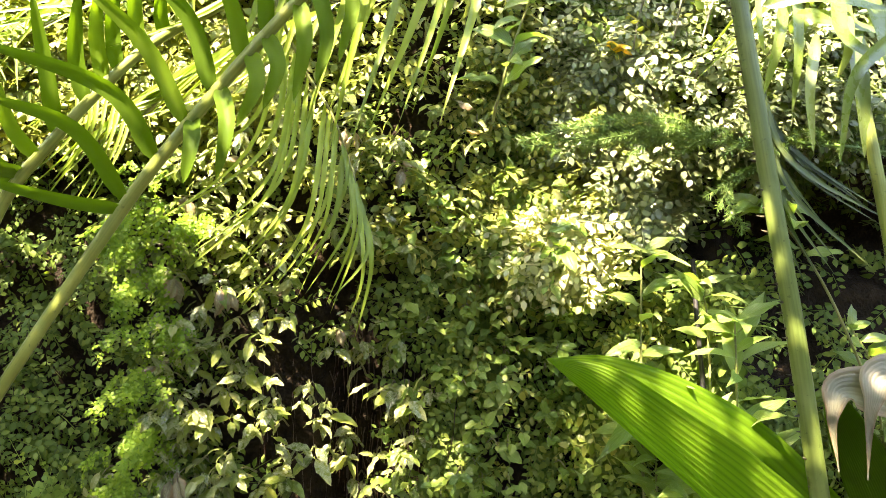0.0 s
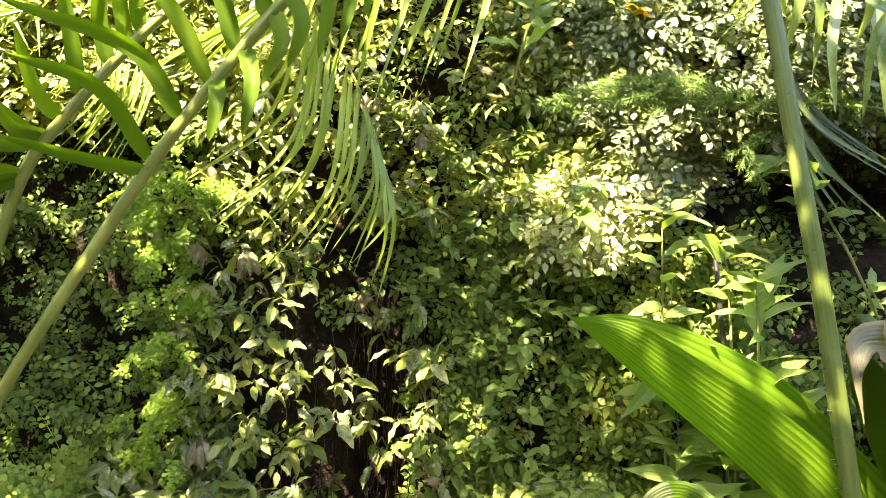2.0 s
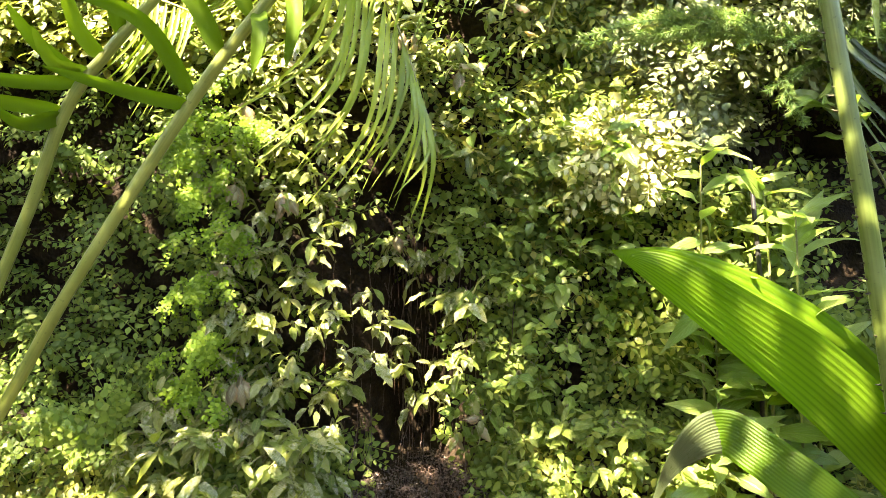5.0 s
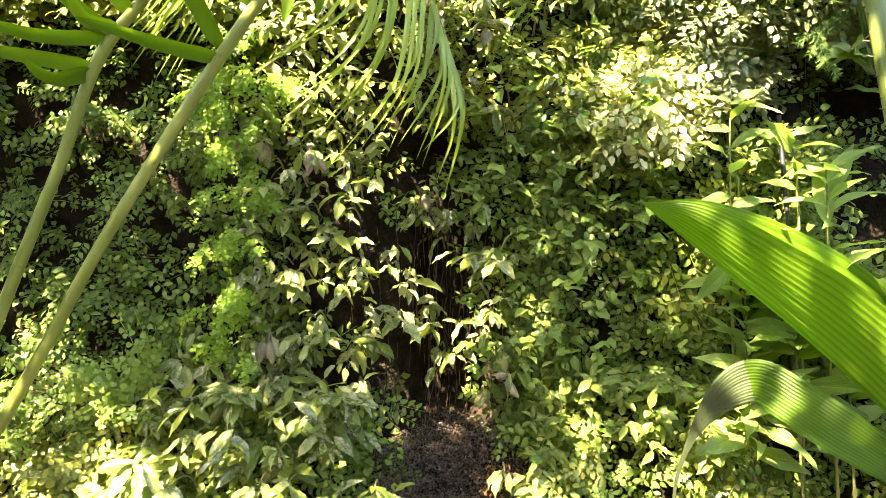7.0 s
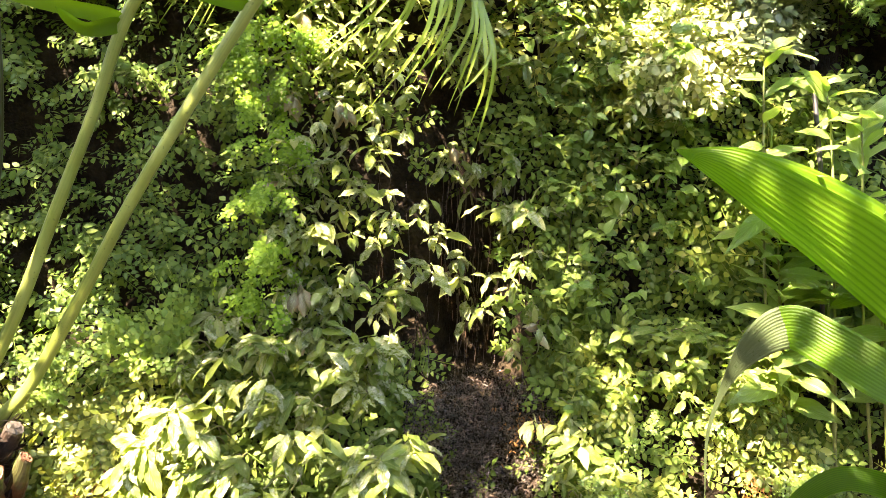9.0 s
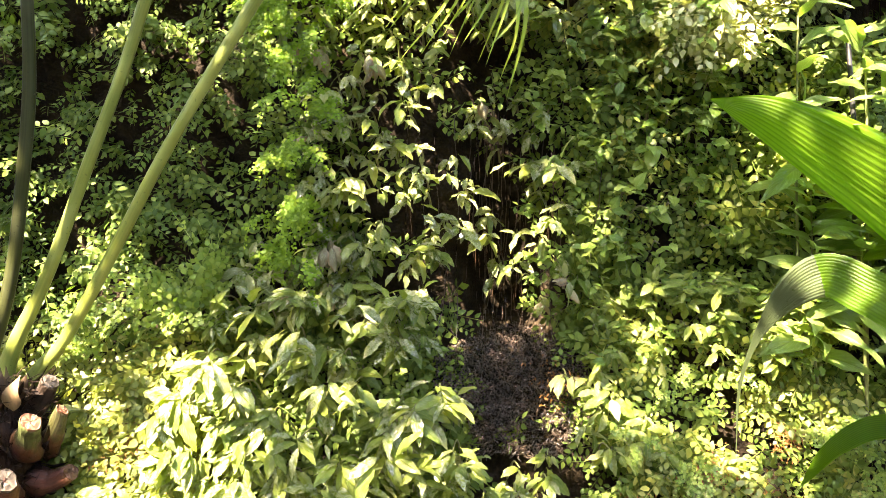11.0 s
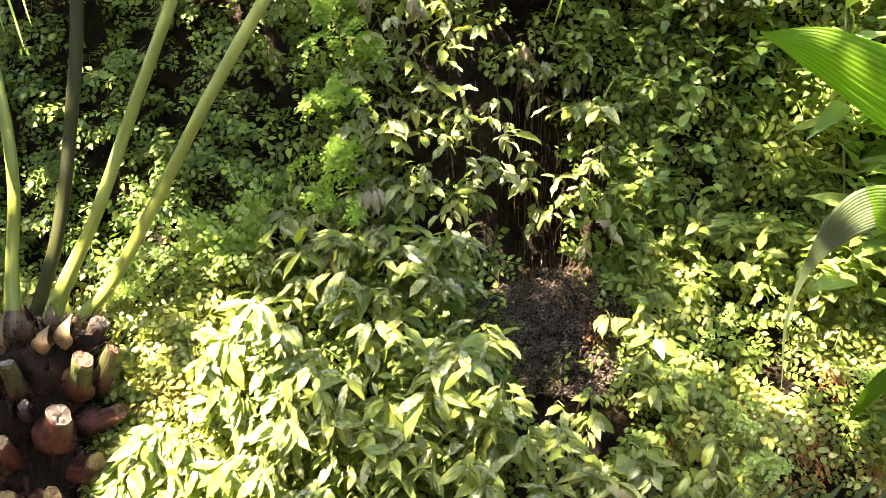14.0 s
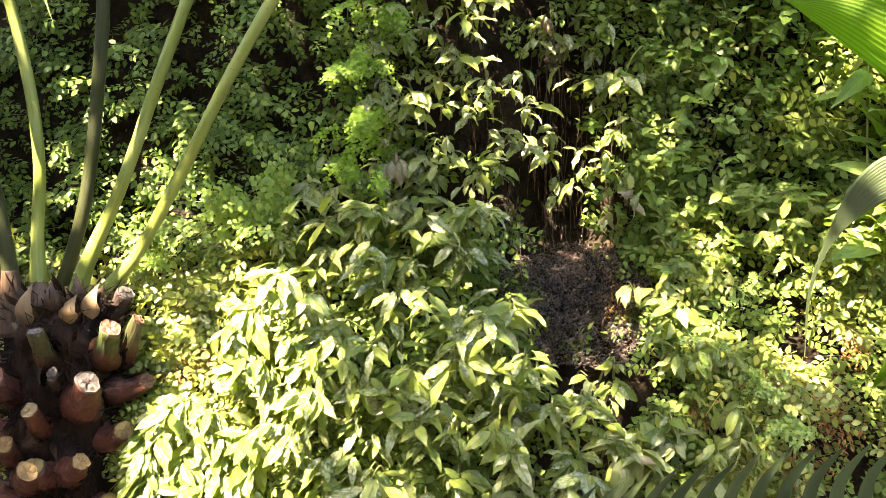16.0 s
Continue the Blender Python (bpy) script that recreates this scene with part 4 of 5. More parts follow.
for level in range(9):
    for j in range(6):
        a = 2 * math.pi * (j + 0.5 * (level % 2)) / 6 + rng.normal(0, 0.15)
        z = 0.06 + level * 0.075 + rng.normal(0, 0.012)
        side = np.array([math.cos(a), math.sin(a), 0])
        if z > 0.48 and -0.97 < side[1] < 0.25 and side[0] > -0.5:
            continue
        up = rng.uniform(0.25, 0.8)
        p0 = C + side * 0.07 + (0, 0, z)
        leaf_stub(p0, p0 + (side + (0, 0, up)) / math.hypot(1, up) * rng.uniform(0.06, 0.095), rng.uniform(0.014, 0.019), "red", M_CUT if (level + j) % 2 else None)
for base, end, w, kind, cut in (
    ((-1.07, 1.13, 0.765), (-1.045, 1.06, 0.838), 0.0135, "green", M_CUT_GREY),
    ((-0.985, 1.15, 0.778), (-0.936, 1.09, 0.838), 0.0165, "green", M_CUT_RED),
    ((-0.975, 1.19, 0.763), (-0.919, 1.15, 0.841), 0.0125, "green", M_CUT_RED),
    ((-1.0, 1.2, 0.84), (-0.95, 1.17, 0.883), 0.0145, "dead", M_CUT_GREY),
    ((-1.02, 1.13, 0.695), (-0.955, 1.05, 0.758), 0.0205, "red", M_CUT_GREY),
    ((-0.99, 1.18, 0.705), (-0.915, 1.16, 0.73), 0.0145, "red", M_CUT_RED),
    ((-1.085, 1.13, 0.65), (-1.051, 1.04, 0.713), 0.0135, "red", M_CUT),
    ((-1.01, 1.16, 0.63), (-0.945, 1.13, 0.65), 0.0165, "red", M_CUT),
    ((-1.045, 1.12, 0.58), (-0.976, 1.05, 0.625), 0.0155, "red", M_CUT),
    ((-1.12, 1.12, 0.56), (-1.055, 1.03, 0.616), 0.0165, "red", M_CUT),
    ((-1.05, 1.11, 0.74), (-1.021, 1.06, 0.77), 0.009, "dead", M_CUT_GREY),
    ((-1.14, 1.12, 0.61), (-1.09, 1.03, 0.66), 0.0135, "red", M_CUT),
    ((-1.02, 1.15, 0.51), (-0.96, 1.1, 0.535), 0.016, "red", M_CUT),
    ((-1.13, 1.12, 0.72), (-1.115, 1.05, 0.765), 0.017, "red", M_CUT_RED),
):
    leaf_stub(base, end, w, kind, cut)
fibres = []
for k in range(1300):
    a, z = rng.uniform(-math.pi, 0.4), rng.uniform(0.1, 0.9)
    side = np.array([math.cos(a), math.sin(a), rng.normal(0.1, 0.5)])
    p = C + side * (1, 1, 0) * 0.088 + (0, 0, z)
    q = p + side * rng.uniform(0.01, 0.045) + rng.normal(0, 0.012, 3)
    fibres.append(tube([p, (p + q) / 2 + rng.normal(0, 0.004, 3), q], [0.0013, 0.0005], 3, caps=False))
for k in range(420):
    a, z = rng.uniform(-math.pi, 0.5), rng.uniform(0.2, 0.9)
    side = np.array([math.cos(a), math.sin(a), 0])
    p = C + side * 0.086 + (0, 0, z)
    d = side * rng.uniform(0.1, 1.0) + (rng.normal(0, 0.5), 0, rng.normal(0.5, 0.6))
    fibres.append(moved(leaf(rng.uniform(0.02, 0.05), rng.uniform(0.006, 0.016), "lance", 4, 2, 0.4, rng.uniform(-0.5, 1.2)), d, side, p))
tagged(part("fibre", joined(*fibres), M_TRUNK, cycad, "dark fibres and dead scales on the trunk"), kind="stuff")
for k in range(40):
    a = rng.uniform(-math.pi, 0.3)
    side = np.array([math.cos(a), math.sin(a), 0])
    p = C + side * rng.uniform(0.05, 0.085) + (0, 0, rng.uniform(0.8, 0.865))
    line = curve([p, p + side * 0.014 + (0, 0, 0.03), p + side * rng.uniform(-0.01, 0.02) + (rng.normal(0, 0.008), 0, rng.uniform(0.045, 0.085))], 5)
    tan = k % 5 == 0
    part("scale", ribbon(line, rng.uniform(0.02, 0.036), "lance", side, 0.3, 4, rng.normal(0, 0.5), 0.2), M_SCALE_PALE if tan else M_SCALE, cycad, "tan papery scale leaf" if tan else "papery brown scale leaf")
for sx, sz, h in ((-1.085, 0.835, 0.075), (-0.985, 0.845, 0.06), (-1.015, 0.84, 0.05), (-1.12, 0.84, 0.055)):
    p = np.array([sx, 1.085 + 0.5 * abs(sx + 1.06), sz])
    part("scale", ribbon(curve([p, p + (0, -0.008, h * 0.5), p + (0.012, 0.004, h)], 6), 0.036, "lance", (0, -1, 0.2), 0.25, 4, 0.2, 0.2), M_SCALE_PALE, cycad, "tan papery scale leaf")

def spines(line, radius, count, length, side, parent):
    out = []
    for t in np.linspace(0.04, 0.96, count):
        i = int(t * (len(line) - 2))
        tan = line[i + 1] - line[i]
        tan = tan / np.linalg.norm(tan)
        for s in side:
            o = np.cross(tan, (0, 1, 0)) * s
            o = o / np.linalg.norm(o) + rng.normal(0, 0.15, 3)
            b = line[i] + o * radius * 0.85
            out.append(tube([b, b + o * length * 0.5 + tan * length * 0.1, b + o * length + tan * length * 0.3], [length * 0.28, length * 0.03], 4))
    for one in out:
        part("spine", one, M_SPINE, parent)


def stalk(points, r0, r1, mat, count, label, spine=0.004):
    line = curve(points, 16)
    ob = part("frond_stalk", tube(line, [r0 * 1.9, r0 * 1.1, r0, r0, (r0 + r1) / 2, r1], 12, 0.85), mat, cycad, label)
    part("sheath", tube(line[:13], [r0 * 2.7, r0 * 2.2, r0 * 1.5, r0 * 1.12], 12, 0.85), M_SCALE, ob, "torn brown leaf sheath")
    if count:
        spines(line, r0, count, spine, (-1, 1), ob)
    return ob, line


def leaflet(parent, line, bend, tip, width, mat, shape="strap", normal=(0.1, -0.85, -0.5), fold=0.4, at=None, twist=0.0, name="leaflet"):
    """A strap leaf from a place on its stalk over a bend to its tip."""
    base = line[int(at * (len(line) - 1))] if at is not None else np.asarray(line, float)
    return part(name, ribbon(curve([base, bend, tip], 7), width, shape, normal, fold, 4, twist), mat, parent)


one, line1 = stalk([(-1.045, 1.2, 0.8), (-0.991, 1.2, 0.89), (-0.93, 1.19, 0.957), (-0.826, 1.17, 1.113), (-0.72, 1.15, 1.28), (-0.534, 1.12, 1.541), (-0.423, 1.1, 1.678), (-0.241, 1.07, 1.87),
                    (-0.03, 1.03, 2.05), (0.2, 0.98, 2.17)], 0.0102, 0.0085, M_STALK, 46, "pale green spiny frond stalk", 0.003)
two, line2 = stalk([(-1.07, 1.21, 0.82), (-1.048, 1.21, 0.914), (-0.965, 1.2, 1.065), (-0.887, 1.2, 1.249), (-0.81, 1.19, 1.415), (-0.742, 1.17, 1.563), (-0.669, 1.16, 1.654), (-0.517, 1.15, 1.806), (-0.38, 1.14, 1.885),
                    (-0.15, 1.1, 1.99)], 0.0102, 0.007, M_STALK, 46, "pale green spiny frond stalk", 0.003)
three, line3 = stalk([(-1.09, 1.14, 0.8), (-1.065, 1.14, 0.855), (-1.0, 1.14, 1.03), (-0.958, 1.13, 1.22), (-0.93, 1.12, 1.44), (-0.92, 1.08, 1.8), (-0.93, 1.0, 2.2)], 0.0108, 0.007, M_STALK_SHADE, 40, "green spiny frond stalk darkened for shade", 0.004)
four, line4 = stalk([(-1.13, 1.2, 0.82), (-1.139, 1.22, 0.968), (-1.126, 1.22, 1.111), (-1.137, 1.22, 1.261), (-1.165, 1.2, 1.45), (-1.25, 1.15, 1.8)], 0.0105, 0.007, M_STALK, 30, "pale green spiny frond stalk", 0.003)
five, line5 = stalk([(-1.12, 1.12, 0.82), (-1.122, 1.11, 0.977), (-1.15, 1.1, 1.15), (-1.25, 1.05, 1.5), (-1.4, 1.0, 1.8)], 0.0115, 0.008, M_STALK_SHADE, 20, "green spiny frond stalk darkened for shade", 0.003)
six, line6 = stalk([(-1.16, 1.18, 0.82), (-1.22, 1.18, 1.15), (-1.13, 1.14, 1.42), (-1.0, 1.1, 1.7)], 0.012, 0.007, M_STALK, 10, "pale green spiny frond stalk", 0.003)


def near(line, x):
    """The place on a line at that x."""
    return line[int(np.argmin(np.abs(line[:, 0] - x)))]


# leaflets of the two large fronds: base x, bend, tip
for x, b, e, w in (
    (-0.507, (-0.571, 1.07, 1.68), (-0.682, 1.02, 1.717), 0.0279),
    (-0.461, (-0.522, 1.07, 1.738), (-0.7, 1.02, 1.797), 0.0295),
    (-0.416, (-0.469, 1.07, 1.806), (-0.565, 1.02, 1.898), 0.0279),
    (-0.373, (-0.403, 1.07, 1.844), (-0.477, 1.02, 1.922), 0.0279),
    (-0.331, (-0.336, 1.07, 1.852), (-0.358, 1.02, 1.923), 0.0262),
    (-0.292, (-0.291, 1.07, 1.878), (-0.294, 1.02, 1.939), 0.0246),
    (-0.252, (-0.241, 1.07, 1.919), (-0.239, 1.02, 1.979), 0.0246),
    (-0.521, (-0.586, 1.07, 1.574), (-0.696, 1.02, 1.602), 0.0246),
):
    leaflet(one, near(line1, x), b, e, w, M_CYCAD)
for x, b, e, w in (
    (-0.404, (-0.388, 1.05, 1.654), (-0.399, 1.05, 1.597), 0.0254),
    (-0.365, (-0.337, 1.05, 1.683), (-0.351, 1.05, 1.603), 0.0254),
    (-0.316, (-0.295, 1.05, 1.74), (-0.324, 1.05, 1.679), 0.0246),
    (-0.286, (-0.265, 1.05, 1.765), (-0.286, 1.05, 1.704), 0.0246),
    (-0.247, (-0.227, 1.05, 1.798), (-0.242, 1.05, 1.717), 0.0246),
    (-0.218, (-0.195, 1.05, 1.814), (-0.21, 1.05, 1.741), 0.0230),
    (-0.184, (-0.159, 1.05, 1.855), (-0.178, 1.05, 1.774), 0.0230),
):
    leaflet(one, near(line1, x), b, e, w, M_CYCAD, normal=(0.1, -1, 0.1))
for x, b, e, w in (
    (-0.676, (-0.701, 1.13, 1.693), (-0.706, 1.08, 1.777), 0.0279),
    (-0.643, (-0.645, 1.13, 1.773), (-0.645, 1.08, 1.887), 0.0279),
    (-0.600, (-0.601, 1.13, 1.808), (-0.572, 1.08, 1.896), 0.0271),
    (-0.568, (-0.569, 1.13, 1.835), (-0.54, 1.08, 1.905), 0.0254),
    (-0.547, (-0.544, 1.13, 1.853), (-0.513, 1.08, 1.913), 0.0246),
    (-0.504, (-0.509, 1.13, 1.871), (-0.488, 1.08, 1.939), 0.0246),
    (-0.469, (-0.469, 1.13, 1.871), (-0.446, 1.08, 1.922), 0.0230),
    (-0.706, (-0.762, 1.13, 1.663), (-0.783, 1.08, 1.71), 0.0279),
    (-0.745, (-0.788, 1.13, 1.539), (-0.808, 1.08, 1.558), 0.0279),
    (-0.742, (-0.819, 1.13, 1.572), (-0.894, 1.08, 1.577), 0.0279),
    (-0.700, (-0.737, 1.13, 1.633), (-0.744, 1.08, 1.677), 0.0262),
    (-0.709, (-0.819, 1.13, 1.607), (-0.911, 1.08, 1.629), 0.0246),
):
    leaflet(two, near(line2, x), b, e, w, M_CYCAD)
for ln, ob in ((line4, four), (line6, six)):
    for k in range(0, 14, 2):
        p = ln[-1 - k]
        for sd in (-1, 1):
            leaflet(ob, p, p + (0.05 * sd, -0.01, -0.03), p + (0.09 * sd, -0.02, -0.14), 0.011, M_PALM, "thin")

# ---- thin-leaved palm fronds hanging from above ----


def hanging_frond(label, axis, leaflets, width, mat, thick=0.0022):
    line = curve(axis, 12)
    palm = thing("palm_frond", line[0], label, "palm frond", "hanging palm fronds")
    part("midrib", tube(line, [thick * 1.6, thick * 0.5], 6), M_STEM, palm)
    for at, (bx, by, bz), (ex, ey, ez) in leaflets:
        p = line[int(at * (len(line) - 1))]
        q = p + (ex, ey, ez)
        leaflet(palm, p, p + (bx, by, bz), q, width * rng.uniform(0.85, 1.15), mat, "thin", (0.3, -1, 0.2), 0.3, None, rng.normal(0, 0.3))
    return palm


sweep = []
for k in range(16):
    t = k / 15
    ex, ez = -0.27 + 0.2 * t + rng.normal(0, 0.022), -0.19 - 0.14 * math.sin(3 * t) + rng.normal(0, 0.02)
    sweep.append((0.08 + 0.64 * t + rng.uniform(-0.02, 0.02), (0.2 * ex + rng.normal(0, 0.006), -0.01, 0.6 * ez), (ex, rng.normal(0, 0.025), ez)))
for k in range(7):
    t = k / 6
    sweep.append((0.72 + 0.27 * t, (0.006 + 0.01 * t, -0.01, -0.09 + 0.02 * rng.normal()), (-0.075 + 0.06 * t + rng.normal(0, 0.01), rng.normal(0, 0.02), -0.25 + 0.05 * t + rng.normal(0, 0.025))))
hanging_frond("yellow green palm frond with long thin leaflets hanging before the wall", [(-0.33, 1.13, 2.02), (-0.29, 1.15, 1.88), (-0.259, 1.19, 1.801), (-0.213, 1.2, 1.727), (-0.18, 1.2, 1.64), (-0.157, 1.2, 1.566)],
              sweep, 0.0095, M_PALM)
drops = []
for k in range(11):
    t = k / 10
    drops.append((0.03 + 0.94 * t + rng.uniform(-0.03, 0.03), (-0.035 + 0.02 * t, -0.01, -0.13), (-0.14 + 0.07 * t + rng.normal(0, 0.012), rng.normal(0, 0.02), -0.34 - 0.04 * math.sin(3 * t) + rng.normal(0, 0.03))))
hanging_frond("yellow green palm frond with broad leaflets hanging from above", [(-0.22, 1.15, 2.1), (-0.09, 1.18, 2.06), (0.05, 1.2, 2.05)], drops, 0.021, M_PALM)
fan = []
for k in range(20):
    t = k / 19
    fan.append((0.05 + 0.93 * t, (-0.07, -0.01, -0.03 - 0.02 * t), (-0.17 - 0.03 * math.sin(3 * t), 0.02, -0.12 - 0.03 * t)))
hanging_frond("sunlit yellow green palm frond with a comb of thin leaflets", [(-0.56, 1.25, 1.72), (-0.47, 1.25, 1.8), (-0.36, 1.24, 1.86), (-0.2, 1.22, 1.92)], fan, 0.013, M_PALM)
threads = []
for k in range(9):
    t = k / 8
    threads.append((0.05 + 0.9 * t, (-0.01 - 0.01 * t, -0.01, -0.08), (-0.12 + 0.04 * t, 0.0, -0.17 - 0.02 * t + rng.normal(0, 0.015))))
hanging_frond("yellow palm frond tip with thread like hanging leaflets", [(-0.66, 1.24, 1.78), (-0.6, 1.24, 1.76), (-0.55, 1.24, 1.74)], threads, 0.007, M_PALM)
crown = []
for k in range(46):
    t = k / 45
    crown.append((0.02 + 0.96 * t, (-0.06 + 0.1 * rng.random(), 0.0, 0.02), (-0.16 + 0.2 * rng.random(), rng.normal(0, 0.03), -0.1 + 0.1 * rng.random())))
hanging_frond("sunlit yellow green palm frond behind the cycad", [(-0.9, 1.26, 1.78), (-0.78, 1.26, 1.86), (-0.62, 1.25, 1.93), (-0.45, 1.24, 1.98)], crown, 0.014, M_PALM)
streak = []
for k in range(14):
    t = k / 13
    ex, ez = 0.1 + 0.14 * t + rng.normal(0, 0.008), -0.32 + 0.1 * t + rng.normal(0, 0.012)
    streak.append((0.15 + 0.8 * rng.random(), (0.22 * ex, -0.01, 0.55 * ez), (ex, 0.02, ez)))
hanging_frond("dark green palm frond with glossy thin leaflets hanging by the stalk", [(0.465, 1.24, 1.9), (0.475, 1.22, 1.83), (0.48, 1.2, 1.76)], streak, 0.015, M_STREAK)
lush = []
for k in range(16):
    t = k / 15
    lush.append((0.03 + 0.94 * t, (0.04 * rng.normal(), -0.02, 0.03), (0.1 * rng.normal(), rng.normal(0, 0.03), -0.09 + 0.05 * rng.normal())))
hanging_frond("sunlit yellow green palm frond high by the cane", [(0.44, 1.3, 1.98), (0.55, 1.3, 1.97), (0.68, 1.29, 1.93), (0.82, 1.28, 1.86)], lush, 0.02, M_PALM)

# ---- spiny stalks and cane leaves ----


def spiny_cane(label, points, r, mat, count, spine, side):
    line = curve(points, 14)
    cane = thing("spiny_stalk", line[0], label, "stalk")
    part("stalk", tube(line, [r, r, r * 0.9], 14, 0.85), mat, cane)
    spines(line, r, count, spine, side, cane)
    return cane, line


cane, caneline = spiny_cane("tall pale green palm stalk with short dark spines", [(0.68, 1.0, 0.0), (0.59, 1.03, 0.7),
    (0.541, 1.04, 0.956),
    (0.525, 1.04, 1.05),
    (0.497, 1.04, 1.225),
    (0.468, 1.04, 1.407),
    (0.437, 1.04, 1.573),
    (0.406, 1.04, 1.746),
    (0.385, 1.04, 1.864),
    (0.364, 1.04, 1.983),
], 0.0134, M_CANE_STALK, 74, 0.0075, (1,))
cane2, caneline2 = spiny_cane("slender pale palm stalk with dark spines", [(0.86, 1.22, 0.0), (0.78, 1.22, 0.9), (0.7, 1.2, 1.45), (0.683, 1.2, 1.567), (0.619, 1.2, 1.885), (0.56, 1.2, 2.2)], 0.0105, M_STALK, 60, 0.004, (-1, 1))
bamboo = thing("cane_plant", (0.66, 1.16, 2.1), "cane plant with long strap leaves hanging from above", "cane plant")
part("stem", tube(curve([(0.5, 1.16, 1.95), (0.66, 1.14, 1.93), (0.9, 1.1, 1.9)], 8), 0.005, 7), M_STALK, bamboo)
for base, bend, tip, w in (
    ((0.519, 1.2, 1.939), (0.498, 1.18, 1.842), (0.485, 1.2, 1.765), 0.022),
    ((0.532, 1.19, 1.926), (0.526, 1.17, 1.83), (0.527, 1.19, 1.736), 0.02),
    ((0.555, 1.17, 1.857), (0.535, 1.15, 1.763), (0.553, 1.17, 1.666), 0.022),
    ((0.608, 1.18, 1.896), (0.598, 1.16, 1.828), (0.592, 1.18, 1.789), 0.02),
    ((0.661, 1.12, 1.851), (0.576, 1.1, 1.769), (0.568, 1.12, 1.646), 0.022),
    ((0.451, 1.12, 1.884), (0.525, 1.1, 1.89), (0.661, 1.12, 1.873), 0.02),
    ((0.623, 1.16, 1.925), (0.639, 1.14, 1.849), (0.678, 1.16, 1.732), 0.035),
    ((0.585, 1.17, 1.929), (0.584, 1.15, 1.851), (0.656, 1.17, 1.814), 0.03),
    ((0.529, 1.2, 1.866), (0.555, 1.18, 1.887), (0.68, 1.2, 1.867), 0.03),
    ((0.618, 1.2, 1.894), (0.627, 1.18, 1.789), (0.648, 1.2, 1.666), 0.04),
    ((0.477, 1.21, 1.942), (0.475, 1.19, 1.862), (0.49, 1.21, 1.832), 0.012),
):
    leaflet(bamboo, base, bend, tip, w, M_CANE, "strap", (0.2, -1, 0.1), 0.25, None, 0.25, "blade")

# ---- conifer branch ----
conifer = thing("conifer_branch", (0.75, 1.24, 1.66), "soft green conifer branch with feathery needled twigs", "conifer")
NEEDLE = [leaf(0.014, 0.0019, "thin", 2, 2, 0.2, 0.5), leaf(0.011, 0.0017, "thin", 2, 2, 0.2, 0.3)]


def twig(points, r, parent, per=900, name="twig", size=1.0):
    line = curve(points, 14)
    long = np.linalg.norm(np.diff(line, axis=0), axis=1).sum()
    n = int(per * long)
    i = rng.integers(0, len(line) - 1, n)
    p = line[i] + (line[i + 1] - line[i]) * rng.random((n, 1))
    tan = line[i + 1] - line[i]
    tan = tan / np.linalg.norm(tan, axis=1, keepdims=True)
    o = rng.normal(0, 1, (n, 3))
    o = o - (o * tan).sum(1, keepdims=True) * tan
    o = o / np.linalg.norm(o, axis=1, keepdims=True)
    piece = joined(strewn(NEEDLE, p, tan * 0.75 + o, rng.normal(0, 1, (n, 3)), size * rng.uniform(0.7, 1.2, n)), tube(line, [r, r * 0.4], 4, caps=False))
    return part(name, piece, M_NEEDLE, parent)


twig([(0.75, 1.26, 1.68), (0.6, 1.245, 1.695), (0.449, 1.235, 1.695), (0.35, 1.225, 1.693), (0.259, 1.22, 1.7)], 0.004, conifer, 2600, "branch", 1.1)
for k in range(9):
    t = k / 8
    x = 0.27 + 0.14 * t
    twig([(x, 1.225, 1.696), (x - 0.07, 1.2 - 0.015 * (k % 2), 1.695 + 0.016 * (k % 3)), (x - 0.15 - 0.05 * rng.random(), 1.2, 1.665 + 0.02 * (k % 3) + 0.012 * rng.random())], 0.002, conifer, 2600)
for k in range(9):
    t = k / 8
    x = 0.3 + 0.3 * t
    twig([(x, 1.23, 1.696), (x - 0.03, 1.205, 1.71 - 0.02 * (k % 2)), (x - 0.07, 1.19, 1.7 - 0.035 * (k % 2))], 0.002, conifer, 2600)
for k in range(4):
    twig([(0.5, 1.24, 1.66), (0.455 - 0.006 * k, 1.22, 1.635 - 0.006 * k), (0.395 + 0.022 * k, 1.21, 1.6 - 0.018 * k)], 0.002, conifer, 2600)
for k in range(9):
    x, z = rng.uniform(0.58, 0.7), rng.uniform(1.68, 1.9)
    twig([(0.72, 1.3, z), (x, 1.28, z + 0.02), (x - 0.06, 1.26, z - 0.02 + rng.normal(0, 0.015))], 0.002, conifer, 2600)

# ---- upright shrub with lance leaves ----


